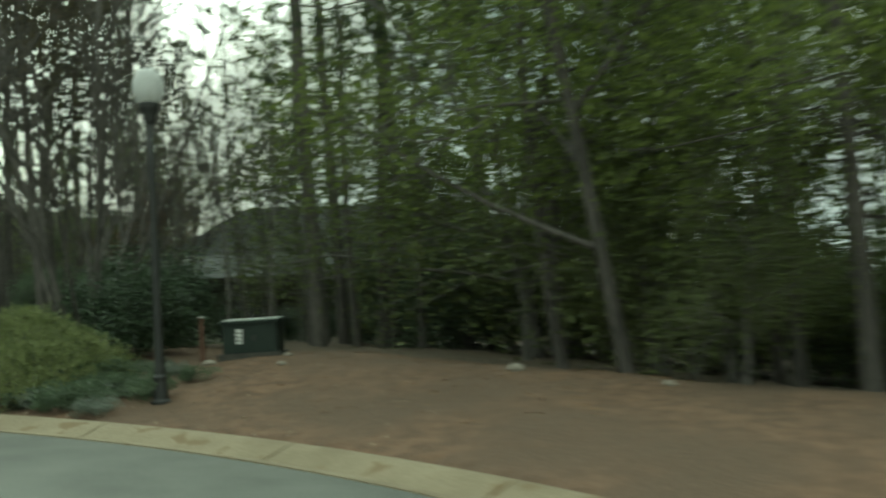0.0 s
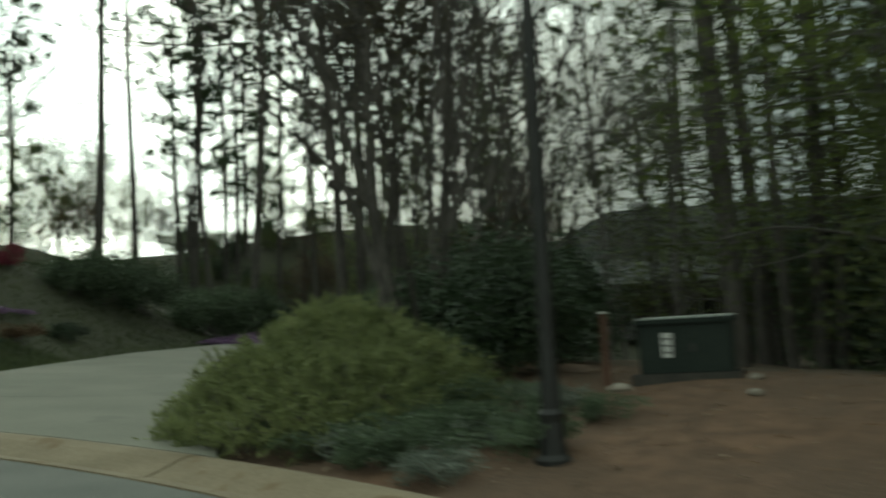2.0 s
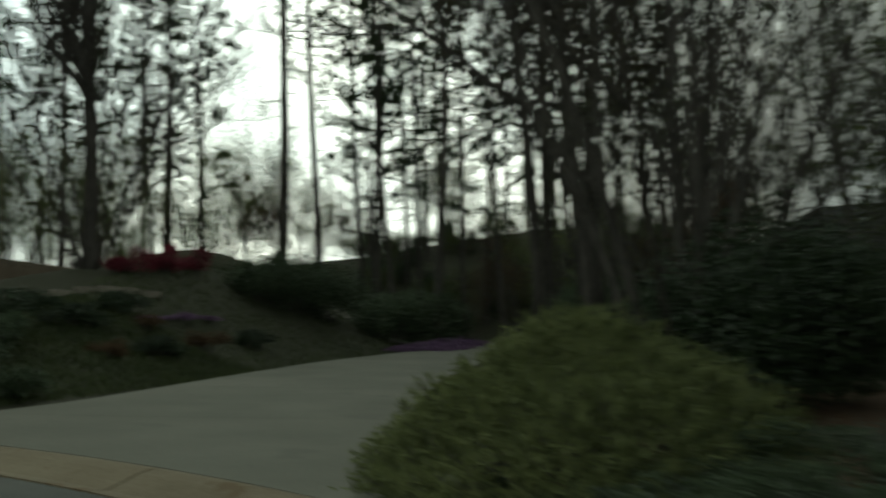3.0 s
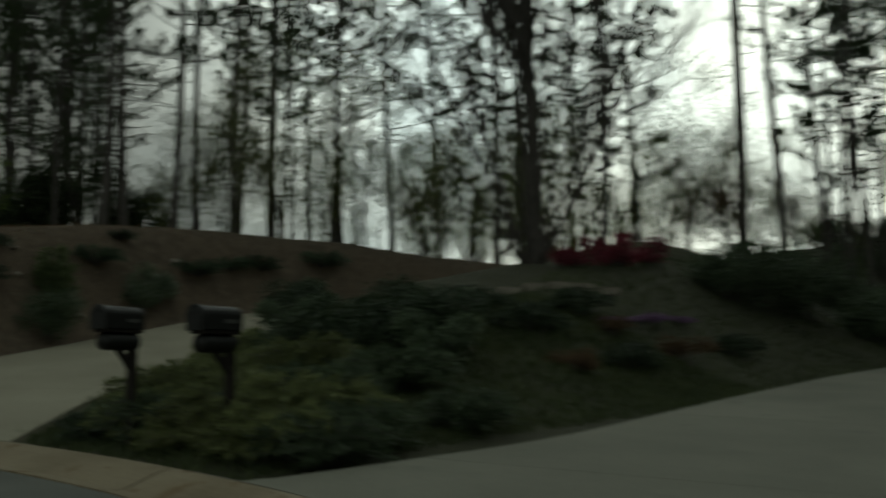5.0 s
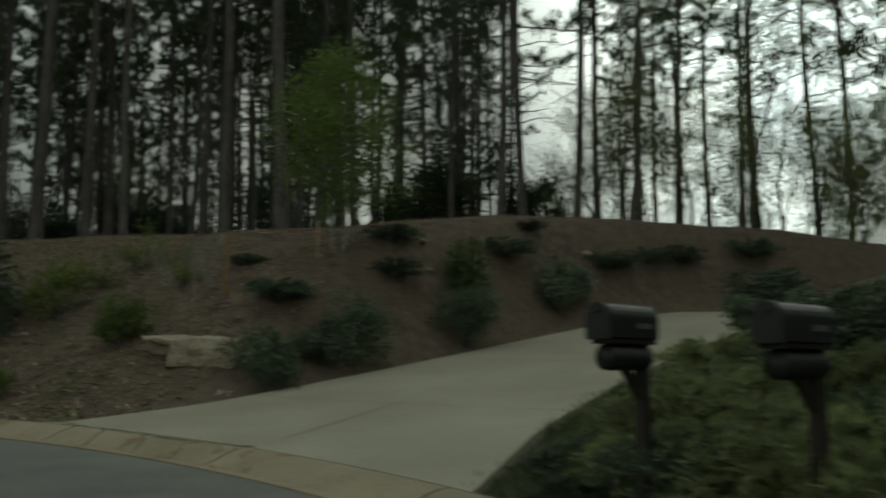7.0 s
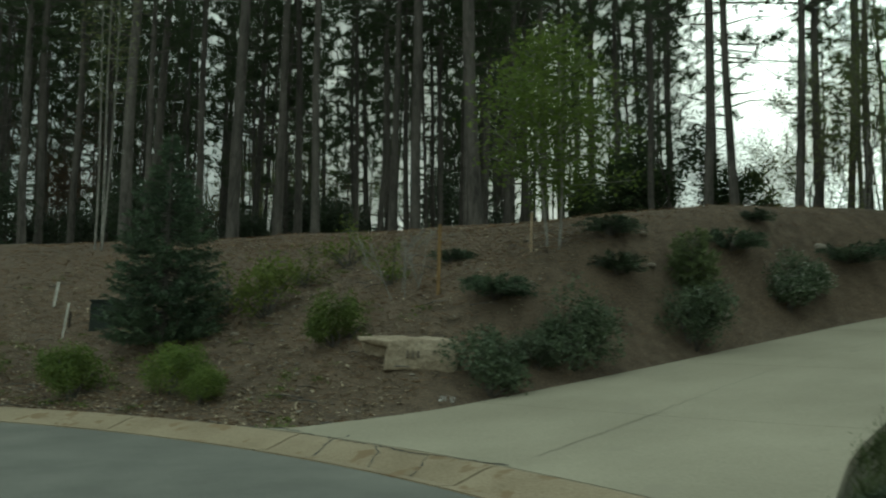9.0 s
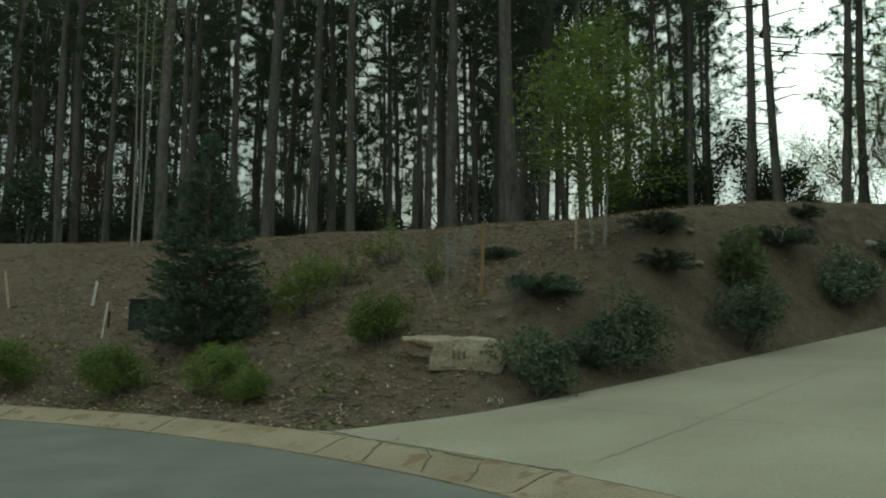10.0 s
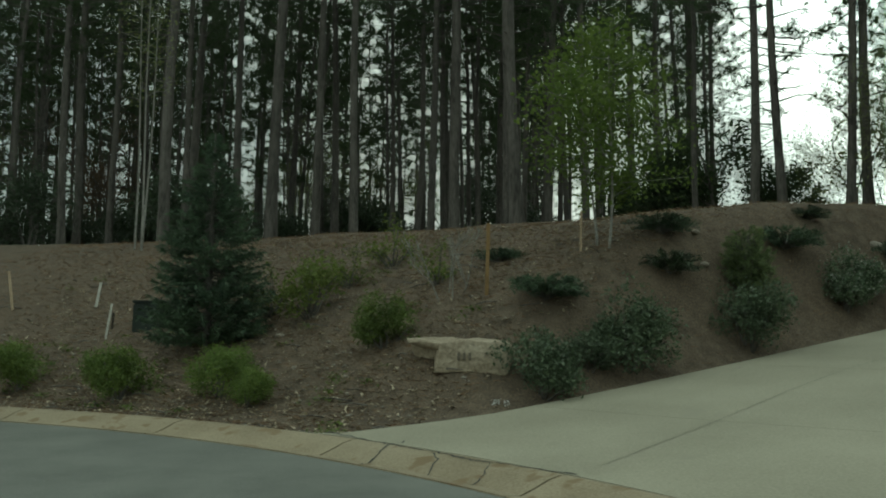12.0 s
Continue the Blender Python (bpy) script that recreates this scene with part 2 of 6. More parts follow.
M = {
    "asphalt": material("asphalt", (0.088, 0.093, 0.080), (0.156, 0.162, 0.140), 1.3, 90, 0.9, 0.5, 0.008, specks=((0.24, 0.24, 0.24), 160.0, 0.66)),
    "concrete": material("concrete", (0.215, 0.200, 0.146), (0.31, 0.290, 0.217), 0.7, 45, 0.9, 0.25, 0.006, vary=0.03, specks=((0.245, 0.228, 0.172), 2.2, 0.66)),
    # grey-green concrete of drive a, its base darkened to carry the trees' shade
    "shaded_concrete": material("tree_shaded_concrete", (0.145, 0.145, 0.112), (0.21, 0.207, 0.165), 0.7, 45, 0.9, 0.3, 0.006, vary=0.03, specks=((0.16, 0.158, 0.125), 1.6, 0.64)),
    "kerb": material("kerb_concrete", (0.172, 0.136, 0.084), (0.285, 0.240, 0.162), 1.5, 50, 0.92, 0.3, 0.006, vary=0.10, specks=((0.175, 0.125, 0.068), 4.0, 0.60)),
    "joint": material("dark_joint", (0.03, 0.03, 0.025), (0.06, 0.055, 0.045), 5, 60),
    "joint_faint": material("worn_joint", (0.15, 0.14, 0.10), (0.22, 0.205, 0.155), 5, 60),
    "bark": material("pine_bark", (0.036, 0.033, 0.029), (0.125, 0.114, 0.101), 5, 26, 0.95, 0.9, 0.03, stretch=(1, 1, 0.22), vary=0.25),
    "bark_grey": material("grey_bark", (0.06, 0.056, 0.05), (0.17, 0.16, 0.145), 5, 30, 0.95, 0.6, 0.015, stretch=(1, 1, 0.3), vary=0.2),
    "bark_pale": material("pale_bark", (0.15, 0.145, 0.13), (0.34, 0.33, 0.30), 4, 30, 0.9, 0.4, 0.01, stretch=(1, 1, 2.5)),
    "needles": material("pine_needles", (0.024, 0.043, 0.016), (0.066, 0.098, 0.038), 1.5, 9, 0.7, 0, through_light=0.4, vary=0.35),
    "leaf_spring": material("spring_leaves", (0.104, 0.138, 0.032), (0.21, 0.256, 0.070), 1.2, 8, 0.6, 0, through_light=0.6, vary=0.35),
    "leaf_wood": material("woodland_leaves", (0.066, 0.085, 0.028), (0.15, 0.178, 0.064), 0.8, 6, 0.6, 0, through_light=0.4, vary=0.4),
    "leaf_young": material("young_tree_leaves", (0.10, 0.155, 0.030), (0.215, 0.285, 0.068), 1.2, 8, 0.6, 0, through_light=0.5, vary=0.3),
    "leaf_bud": material("budding_leaves", (0.13, 0.15, 0.06), (0.24, 0.27, 0.115), 1.2, 8, 0.7, 0, through_light=0.6, vary=0.35),
    "leaf_rust": material("reddish_buds", (0.09, 0.055, 0.03), (0.17, 0.11, 0.06), 1.2, 8, 0.7, 0, through_light=0.35, vary=0.35),
    "leaf_brown": material("brownish_young_leaves", (0.045, 0.038, 0.020), (0.105, 0.088, 0.045), 1.2, 8, 0.7, 0, through_light=0.3, vary=0.35),
    "leaf_feather": material("feathery_leaves", (0.095, 0.132, 0.052), (0.195, 0.245, 0.105), 3, 20, 0.7, 0, through_light=0.3, vary=0.3),
    "leaf_dark": material("dark_evergreen_leaves", (0.016, 0.032, 0.014), (0.05, 0.078, 0.034), 3, 20, 0.42, 0, through_light=0.15, vary=0.4),
    "leaf_holly": material("holly_leaves", (0.042, 0.068, 0.034), (0.132, 0.176, 0.098), 3, 20, 0.45, 0, through_light=0.28, vary=0.4),
    "leaf_lime": material("yellow_green_leaves", (0.07, 0.115, 0.02), (0.17, 0.225, 0.05), 3, 20, 0.6, 0, through_light=0.35, vary=0.35),
    "leaf_sage": material("grey_sage_leaves", (0.075, 0.10, 0.072), (0.21, 0.235, 0.19), 3, 25, 0.6, 0, through_light=0.2, vary=0.35),
    "leaf_white": material("pale_edged_leaves", (0.20, 0.23, 0.18), (0.46, 0.48, 0.42), 3, 25, 0.5, 0, through_light=0.2, vary=0.4),
    "spruce": material("spruce_needles", (0.028, 0.056, 0.030), (0.092, 0.140, 0.074), 2, 14, 0.65, 0, through_light=0.15, vary=0.35),
    "juniper": material("juniper_sprays", (0.125, 0.15, 0.058), (0.255, 0.285, 0.125), 1.0, 9, 0.75, 0, through_light=0.35, vary=0.35),
    "grass": material("short_grass", (0.038, 0.055, 0.021), (0.096, 0.118, 0.048), 0.8, 9, 0.8, 0, through_light=0.3, vary=0.35),
    "azalea_red": material("red_azalea_petals", (0.135, 0.016, 0.030), (0.26, 0.045, 0.072), 3, 20, 0.6, 0, through_light=0.35, vary=0.3),
    "phlox": material("purple_phlox_petals", (0.14, 0.08, 0.165), (0.27, 0.17, 0.31), 3, 20, 0.6, 0, through_light=0.35, vary=0.3),
    "petal_white": material("white_petals", (0.6, 0.6, 0.58), (0.8, 0.8, 0.78), 3, 20, 0.6, 0, through_light=0.3),
    "straw": material("dry_pine_straw", (0.09, 0.05, 0.025), (0.24, 0.15, 0.08), 2, 15, 0.9, 0, vary=0.4),
    "dead_leaf": material("dead_leaves", (0.15, 0.11, 0.07), (0.44, 0.35, 0.25), 2, 15, 0.85, 0, vary=0.45),
    "stone": material("sandstone", (0.19, 0.15, 0.10), (0.39, 0.335, 0.25), 3, 28, 0.92, 0.8, 0.025, specks=((0.12, 0.10, 0.07), 5.0, 0.64)),
    "straw_pale": material("pale_dry_leaves", (0.22, 0.18, 0.12), (0.46, 0.40, 0.29), 8, 40, 0.8, 0, vary=0.5),
    "pebble": material("pale_stone", (0.17, 0.15, 0.12), (0.34, 0.31, 0.26), 8, 50, 0.9, 0.4, 0.01, vary=0.3),
    "cabinet_green": material("dull_green_paint", (0.010, 0.017, 0.013), (0.020, 0.030, 0.023), 3, 40, 0.6, 0.08, 0.002),
    "carved": material("carved_groove", (0.10, 0.085, 0.065), (0.17, 0.145, 0.11), 12, 60),
    "black_metal": material("black_painted_metal", (0.010, 0.011, 0.010), (0.024, 0.025, 0.023), 8, 80, 0.6, 0.1, 0.002),
    "box_black": material("mailbox_paint", (0.007, 0.0075, 0.0070), (0.018, 0.019, 0.017), 6, 60, 0.5, 0.1, 0.002),
    "post_wood": material("dark_stained_post", (0.013, 0.011, 0.009), (0.034, 0.029, 0.024), 6, 50, 0.85, 0.5, 0.006, stretch=(1, 1, 0.15)),
    "post_red": material("red_brown_wood", (0.055, 0.028, 0.018), (0.13, 0.066, 0.042), 6, 50, 0.88, 0.4, 0.005, stretch=(1, 1, 0.15)),
    "flag_red": material("faded_red_paint", (0.22, 0.02, 0.015), (0.32, 0.04, 0.03), 8, 60, 0.5, 0.1, 0.002),
    # pale colour stands in for sky reflected on the transformer lid
    "tx_lid_sheen": material("pale_sheen_paint", (0.30, 0.33, 0.31), (0.42, 0.45, 0.43), 3, 40, 0.3, 0.08, 0.002),
    "label": material("pale_sticker", (0.45, 0.46, 0.44), (0.62, 0.62, 0.58), 9, 60, 0.6, 0),
    "label_dark": material("sticker_print", (0.06, 0.06, 0.06), (0.12, 0.12, 0.11), 9, 60, 0.6, 0),
    "globe": material("frosted_globe", (0.62, 0.63, 0.62), (0.74, 0.75, 0.74), 3, 40, 0.35, 0, through_light=0.4),
    "pvc": material("weathered_white_stake", (0.45, 0.44, 0.40), (0.68, 0.67, 0.62), 7, 60, 0.7, 0.2, 0.003),
    "wood_new": material("raw_stake_wood", (0.30, 0.22, 0.14), (0.5, 0.40, 0.28), 7, 60, 0.85, 0.3, 0.003, stretch=(1, 1, 0.2)),
    "stake_yellow": material("weathered_orange_stake", (0.15, 0.092, 0.035), (0.26, 0.165, 0.065), 7, 60, 0.8, 0.2, 0.003),
    "shingle_dark": material("dark_roof_shingles", (0.022, 0.024, 0.021), (0.05, 0.053, 0.046), 1.5, 14, 0.95, 0.4, 0.02),
    "shingle_grey": material("grey_roof_shingles", (0.075, 0.08, 0.076), (0.125, 0.13, 0.124), 1.5, 14, 0.9, 0.4, 0.02),
    "brick_wall": material("brown_house_wall", (0.05, 0.042, 0.036), (0.10, 0.085, 0.072), 2, 20, 0.92, 0.4, 0.01),
    "white_trim": material("white_painted_trim", (0.35, 0.35, 0.33), (0.5, 0.5, 0.48), 4, 50, 0.6, 0.1, 0.003),
    "pane": material("dark_window_glass", (0.02, 0.022, 0.024), (0.03, 0.032, 0.034), 1, 4, 0.06, 0),
}


for key, gloss in (("post_wood", 0.22), ("box_black", 0.34), ("cabinet_green", 0.25)):
    M[key].node_tree.nodes["Principled BSDF"].inputs["Specular IOR Level"].default_value = gloss


def ground_material():
    """Pine straw and leaf litter, bare red clay and thin grass, by where each lies."""
    m = bpy.data.materials.new("ground_cover")
    m.use_nodes = True
    n, l = m.node_tree.nodes, m.node_tree.links
    bsdf = n["Principled BSDF"]
    bsdf.inputs["Roughness"].default_value = 0.95
    tc = n.new("ShaderNodeTexCoord")

    def noise_at(scale, detail=5.0):
        t = n.new("ShaderNodeTexNoise")
        t.inputs["Scale"].default_value, t.inputs["Detail"].default_value = scale, detail
        l.new(tc.outputs["Object"], t.inputs["Vector"])
        return t.outputs["Fac"]

    def ramp_of(fac, stops):
        r = n.new("ShaderNodeValToRGB")
        for i, (p, c) in enumerate(stops):
            e = r.color_ramp.elements[i] if i < 2 else r.color_ramp.elements.new(p)
            e.position, e.color = p, (*c, 1)
        l.new(fac, r.inputs["Fac"])
        return r.outputs["Color"]

    def mixed(fac, a, b):
        x = n.new("ShaderNodeMix")
        x.data_type = "RGBA"
        l.new(fac, x.inputs["Factor"])
        l.new(a, x.inputs["A"])
        l.new(b, x.inputs["B"])
        return x.outputs["Result"]

    fine, mid, wide = noise_at(38, 8), noise_at(5), noise_at(0.7)
    straw = ramp_of(fine, [(0.33, (0.048, 0.033, 0.021)), (0.70, (0.222, 0.162, 0.103)), (0.5, (0.114, 0.082, 0.053))])
    grey = ramp_of(mid, [(0.35, (0.050, 0.040, 0.028)), (0.68, (0.145, 0.115, 0.080))])
    litter = mixed(wide, straw, grey)
    clay = mixed(ramp_of(wide, [(0.4, (0, 0, 0)), (0.62, (1, 1, 1))]), ramp_of(fine, [(0.3, (0.077, 0.050, 0.032)), (0.7, (0.162, 0.107, 0.070))]), ramp_of(mid, [(0.35, (0.110, 0.068, 0.042)), (0.7, (0.205, 0.122, 0.074))]))
    green = ramp_of(fine, [(0.32, (0.026, 0.030, 0.016)), (0.7, (0.076, 0.075, 0.041))])

    def zone(name):
        a = n.new("ShaderNodeAttribute")
        a.attribute_name = name
        w = n.new("ShaderNodeMath")
        w.operation = "MULTIPLY_ADD"
        w.inputs[1].default_value = 0.7
        l.new(mid, w.inputs[0])
        l.new(a.outputs["Fac"], w.inputs[2])
        r = n.new("ShaderNodeMapRange")
        r.inputs["From Min"].default_value, r.inputs["From Max"].default_value = 0.72, 0.98
        l.new(w.outputs[0], r.inputs["Value"])
        return r.outputs["Result"]

    colour = mixed(zone("clay"), litter, clay)
    colour = mixed(zone("green"), colour, green)
    l.new(colour, bsdf.inputs["Base Color"])
    bp = n.new("ShaderNodeBump")
    bp.inputs["Strength"].default_value, bp.inputs["Distance"].default_value = 0.8, 0.04
    l.new(fine, bp.inputs["Height"])
    l.new(bp.outputs["Normal"], bsdf.inputs["Normal"])
    return m


# ---- mesh helpers ----
def mesh_of(name, verts, faces, mat, smooth=False):
    """verts: (N, 3); faces: a list of (M, k) index arrays."""
    verts = np.asarray(verts, np.float32).reshape(-1, 3)
    faces = [np.asarray(f, np.int32) for f in faces if len(f)]
    me = bpy.data.meshes.new(name)
    me.vertices.add(len(verts))
    me.vertices.foreach_set("co", verts.ravel())
    loops = np.concatenate([f.ravel() for f in faces])
    sizes = np.concatenate([np.full(len(f), f.shape[1], np.int32) for f in faces])
    me.loops.add(len(loops))
    me.loops.foreach_set("vertex_index", loops)
    me.polygons.add(len(sizes))
    me.polygons.foreach_set("loop_start", np.concatenate([[0], np.cumsum(sizes)[:-1]]).astype(np.int32))
    me.polygons.foreach_set("use_smooth", np.full(len(sizes), bool(smooth)))
    me.materials.append(M[mat] if isinstance(mat, str) else mat)
    me.update(calc_edges=True)
    me.validate()
    return me


def bm_mesh(name, bm, mat, smooth=False):
    me = bpy.data.meshes.new(name)
    bmesh.ops.recalc_face_normals(bm, faces=bm.faces)
    if smooth:
        for f in bm.faces:
            f.smooth = True
    bm.to_mesh(me)
    bm.free()
    me.materials.append(M[mat] if isinstance(mat, str) else mat)
    return me


def part(name, me, parent, label="", at=None):
    ob = new(name, me)
    ob.parent = parent
    if at is not None:
        ob.matrix_local = at
    return tagged(ob, label) if label else ob


def thing(name, label, category, at, group="", kind=""):
    """An Empty at the foot of a thing, for its parts."""
    ob = new(name)
    ob.empty_display_size = 0.2
    ob.matrix_basis = at
    return tagged(ob, label, category, group, kind)


def box_bm(sx, sy, sz, at=(0, 0, 0), bevel=0.0, bm=None, turn=None):
    own = bm is None
    b = bmesh.new()
    bmesh.ops.create_cube(b, size=1.0, matrix=Matrix.Diagonal((sx, sy, sz, 1)))
    if bevel:
        bmesh.ops.bevel(b, geom=b.edges[:], offset=bevel, segments=2, affect="EDGES", clamp_overlap=True)
    m = Matrix.Translation(at) @ (turn or Matrix())
    bmesh.ops.transform(b, matrix=m, verts=b.verts[:])
    if own:
        return b
    tmp = bpy.data.meshes.new("tmp")
    b.to_mesh(tmp)
    b.free()
    bm.from_mesh(tmp)
    bpy.data.meshes.remove(tmp)
    return bm


class Shape:
    """Collects tubes, leaves and blades as arrays."""

    def __init__(self):
        self.v, self.f, self.n = [], {}, 0

    def add(self, verts, faces):
        self.v.append(np.asarray(verts, np.float32).reshape(-1, 3))
        for f in faces:
            f = np.asarray(f, np.int32)
            self.f.setdefault(f.shape[1], []).append(f + self.n)
        self.n += len(self.v[-1])

    def tube(self, path, radii, sides=6, cap=True):
        path, radii = np.asarray(path, float), np.asarray(radii, float)
        ahead = np.gradient(path, axis=0)
        ahead /= np.linalg.norm(ahead, axis=1, keepdims=True) + 1e-9
        ref = np.where(np.abs(ahead[:, 2:3]) > 0.9, [[1.0, 0, 0]], [[0, 0, 1.0]])
        u = np.cross(ahead, ref)
        u /= np.linalg.norm(u, axis=1, keepdims=True) + 1e-9
        w = np.cross(ahead, u)
        a = np.linspace(0, 2 * np.pi, sides, endpoint=False)
        ring = path[:, None] + radii[:, None, None] * (np.cos(a)[None, :, None] * u[:, None] + np.sin(a)[None, :, None] * w[:, None])
        k, j = np.meshgrid(np.arange(len(path) - 1), np.arange(sides), indexing="ij")
        jn = (j + 1) % sides
        quads = np.stack([k * sides + j, k * sides + jn, (k + 1) * sides + jn, (k + 1) * sides + j], -1).reshape(-1, 4)
        faces = [quads]
        if cap and sides > 3:
            faces.append((np.arange(sides) + (len(path) - 1) * sides)[None])
        self.add(ring, faces)

    def leaves(self, centres, size, rng, aspect=0.55, flat=0.35, spread=0.35):
        """Pointed four-cornered leaves, folded a little, turned at random; flat: how level they lie."""
        c = np.asarray(centres, float)
        n = len(c)
        if not n:
            return
        ahead = rng.normal(size=(n, 3))
        ahead[:, 2] *= 1 - flat
        ahead /= np.linalg.norm(ahead, axis=1, keepdims=True)
        side = np.cross(ahead, rng.normal(size=(n, 3)) * (1 - flat) + [0, 0, flat * 2])
        side /= np.linalg.norm(side, axis=1, keepdims=True) + 1e-9
        s = size * (1 + spread * rng.uniform(-1, 1, n))[:, None]
        up = np.cross(side, ahead) * s * 0.12
        v = np.stack([c - ahead * s * 0.5, c + side * s * aspect * 0.5 + up, c + ahead * s * 0.5, c - side * s * aspect * 0.5 + up], 1)
        self.add(v, [np.arange(4 * n).reshape(n, 4)])

    def blades(self, roots, ways, length, width, rng, spread=0.3):
        """Narrow triangles from roots along ways."""
        r, w = np.asarray(roots, float), np.asarray(ways, float)
        n = len(r)
        if not n:
            return
        w = w / (np.linalg.norm(w, axis=1, keepdims=True) + 1e-9)
        side = np.cross(w, rng.normal(size=(n, 3)))
        side /= np.linalg.norm(side, axis=1, keepdims=True) + 1e-9
        ln = (length * (1 + spread * rng.uniform(-1, 1, n)))[:, None]
        v = np.stack([r - side * width / 2, r + side * width / 2, r + w * ln], 1)
        self.add(v, [np.arange(3 * n).reshape(n, 3)])

    def mesh(self, name, mat, smooth=False):
        return mesh_of(name, np.concatenate(self.v), [np.concatenate(f) for f in self.f.values()], mat, smooth)


# ---- ground, street, drives ----
def stretched(lo, hi, step, far):
    mid = np.arange(lo, hi + step / 2, step)
    grow = []
    d, at = step, 0.0
    while at < far:
        d *= 1.28
        at += d
        grow.append(at)
    grow = np.array(grow)
    return np.concatenate([lo - grow[::-1], mid, hi + grow])


gx, gy = stretched(-40, 10, 0.30, 900), stretched(-8, 46, 0.30, 900)
X, Y = np.meshgrid(gx, gy, indexing="ij")
Z = heights(X, Y)
nx, ny = X.shape
i, j = np.meshgrid(np.arange(nx - 1), np.arange(ny - 1), indexing="ij")
quads = np.stack([i * ny + j, (i + 1) * ny + j, (i + 1) * ny + j + 1, i * ny + j + 1], -1).reshape(-1, 4)
ground_mesh = mesh_of("ground", np.stack([X, Y, Z], -1), [quads], ground_material(), smooth=True)
TH = np.degrees(np.arctan2(Y - CY, X - CX))
S = past_kerb(X, Y)
clay = np.clip((84 - TH) / 8, 0, 1) * np.clip(1 - (S - 4.0) / 3.0, 0, 1)
between = np.clip((TH - 100) / 6, 0, 1) * np.clip((128 - TH) / 5, 0, 1) * np.clip(1 - (S - 14) / 6, 0, 1)
lawn = np.clip((103 - TH) / 6, 0, 1) * np.clip((TH - 84) / 6, 0, 1) * 0.8
wooded = np.clip((TH - 92) / 4, 0, 1) * np.clip((126 - TH) / 8, 0, 1) * np.clip((S - 13) / 4, 0, 1) * 0.75
for name, values in (("clay", clay), ("green", np.clip(between * 0.75 + lawn + wooded, 0, 1))):
    ground_mesh.attributes.new(name, "FLOAT", "POINT").data.foreach_set("value", values.astype(np.float32).ravel())
tagged(new("ground", ground_mesh), "sloping ground under brown pine straw, leaf litter and red clay", "ground", kind="structure")

# asphalt turning circle and the street that leads to it
rings, spokes = np.linspace(0, RK - KERB_W + 0.02, 24), np.linspace(0, 2 * np.pi, 144, endpoint=False)
rr, aa = np.meshgrid(rings, spokes, indexing="ij")
rx, ry = CX + rr * np.cos(aa), CY + rr * np.sin(aa)
k, j = np.meshgrid(np.arange(len(rings) - 1), np.arange(len(spokes)), indexing="ij")
jn = (j + 1) % len(spokes)
rq = np.stack([k * len(spokes) + j, (k + 1) * len(spokes) + j, (k + 1) * len(spokes) + jn, k * len(spokes) + jn], -1).reshape(-1, 4)
tagged(new("road", mesh_of("road", np.stack([rx, ry, plane(rx, ry)], -1), [rq], "asphalt", True)), "grey asphalt turning circle with fine aggregate", "road", kind="structure")
u = np.linspace(12, 140, 60)
strip = np.stack([np.stack([CX + u * 0.707 + sd * 0.707, CY - u * 0.707 + sd * 0.707], -1) for sd in (-4.0, 4.0)], 1)
sx, sy = strip[..., 0], strip[..., 1]
kk = np.arange(len(u) - 1)
tagged(new("street", mesh_of("street", np.stack([sx, sy, plane(sx, sy) - 0.006], -1), [np.stack([kk * 2, kk * 2 + 1, kk * 2 + 3, kk * 2 + 2], -1)], "asphalt")), "grey asphalt street leading to the turning circle", "road", kind="structure")

# rolled concrete kerb, cast in lengths with joints between
kerb = thing("kerb", "rolled concrete kerb round the turning circle, stained and cracked", "kerb", Matrix(), kind="structure")
PROFILE = [(-KERB_W, -0.02), (-KERB_W, 0.012), (-0.42, -0.004), (-0.30, 0.03), (-0.17, 0.075), (-0.06, 0.096), (0.0, 0.092), (0.0, -0.12)]


def kerb_length(a0, a1, seg=6):
    ang = np.radians(np.linspace(a0, a1, seg + 1))
    v = []
    for a in ang:
        for off, up in PROFILE:
            x, y = CX + (RK + off) * math.cos(a), CY + (RK + off) * math.sin(a)
            v.append((x, y, float(plane(x, y)) + up))
    n = len(PROFILE)
    q = [(s * n + p, s * n + p + 1, (s + 1) * n + p + 1, (s + 1) * n + p) for s in range(seg) for p in range(n - 1)]
    ends = [tuple(range(n)), tuple(seg * n + p for p in reversed(range(n)))]
    return mesh_of("kerb_length", v, [np.array(q), np.array(ends)], "kerb")


step = 10.0
for a in np.arange(-22, 292, step):
    gap = 0.05
    part("kerb_length", kerb_length(a + gap, a + step - gap), kerb)
ang = np.radians(np.linspace(-22, 292, 200))
v = []
for a in ang:
    for off, up in ((-KERB_W + 0.01, -0.03), (-0.32, 0.0), (-0.05, 0.06)):
        x, y = CX + (RK + off) * math.cos(a), CY + (RK + off) * math.sin(a)
        v.append((x, y, float(plane(x, y)) + up))
q = [(s * 3 + p, s * 3 + p + 1, s * 3 + p + 4, s * 3 + p + 3) for s in range(len(ang) - 1) for p in range(2)]
part("joint_filler", mesh_of("joint_filler", v, [np.array(q)], "joint"), kerb, "dark dirt in the kerb joints")


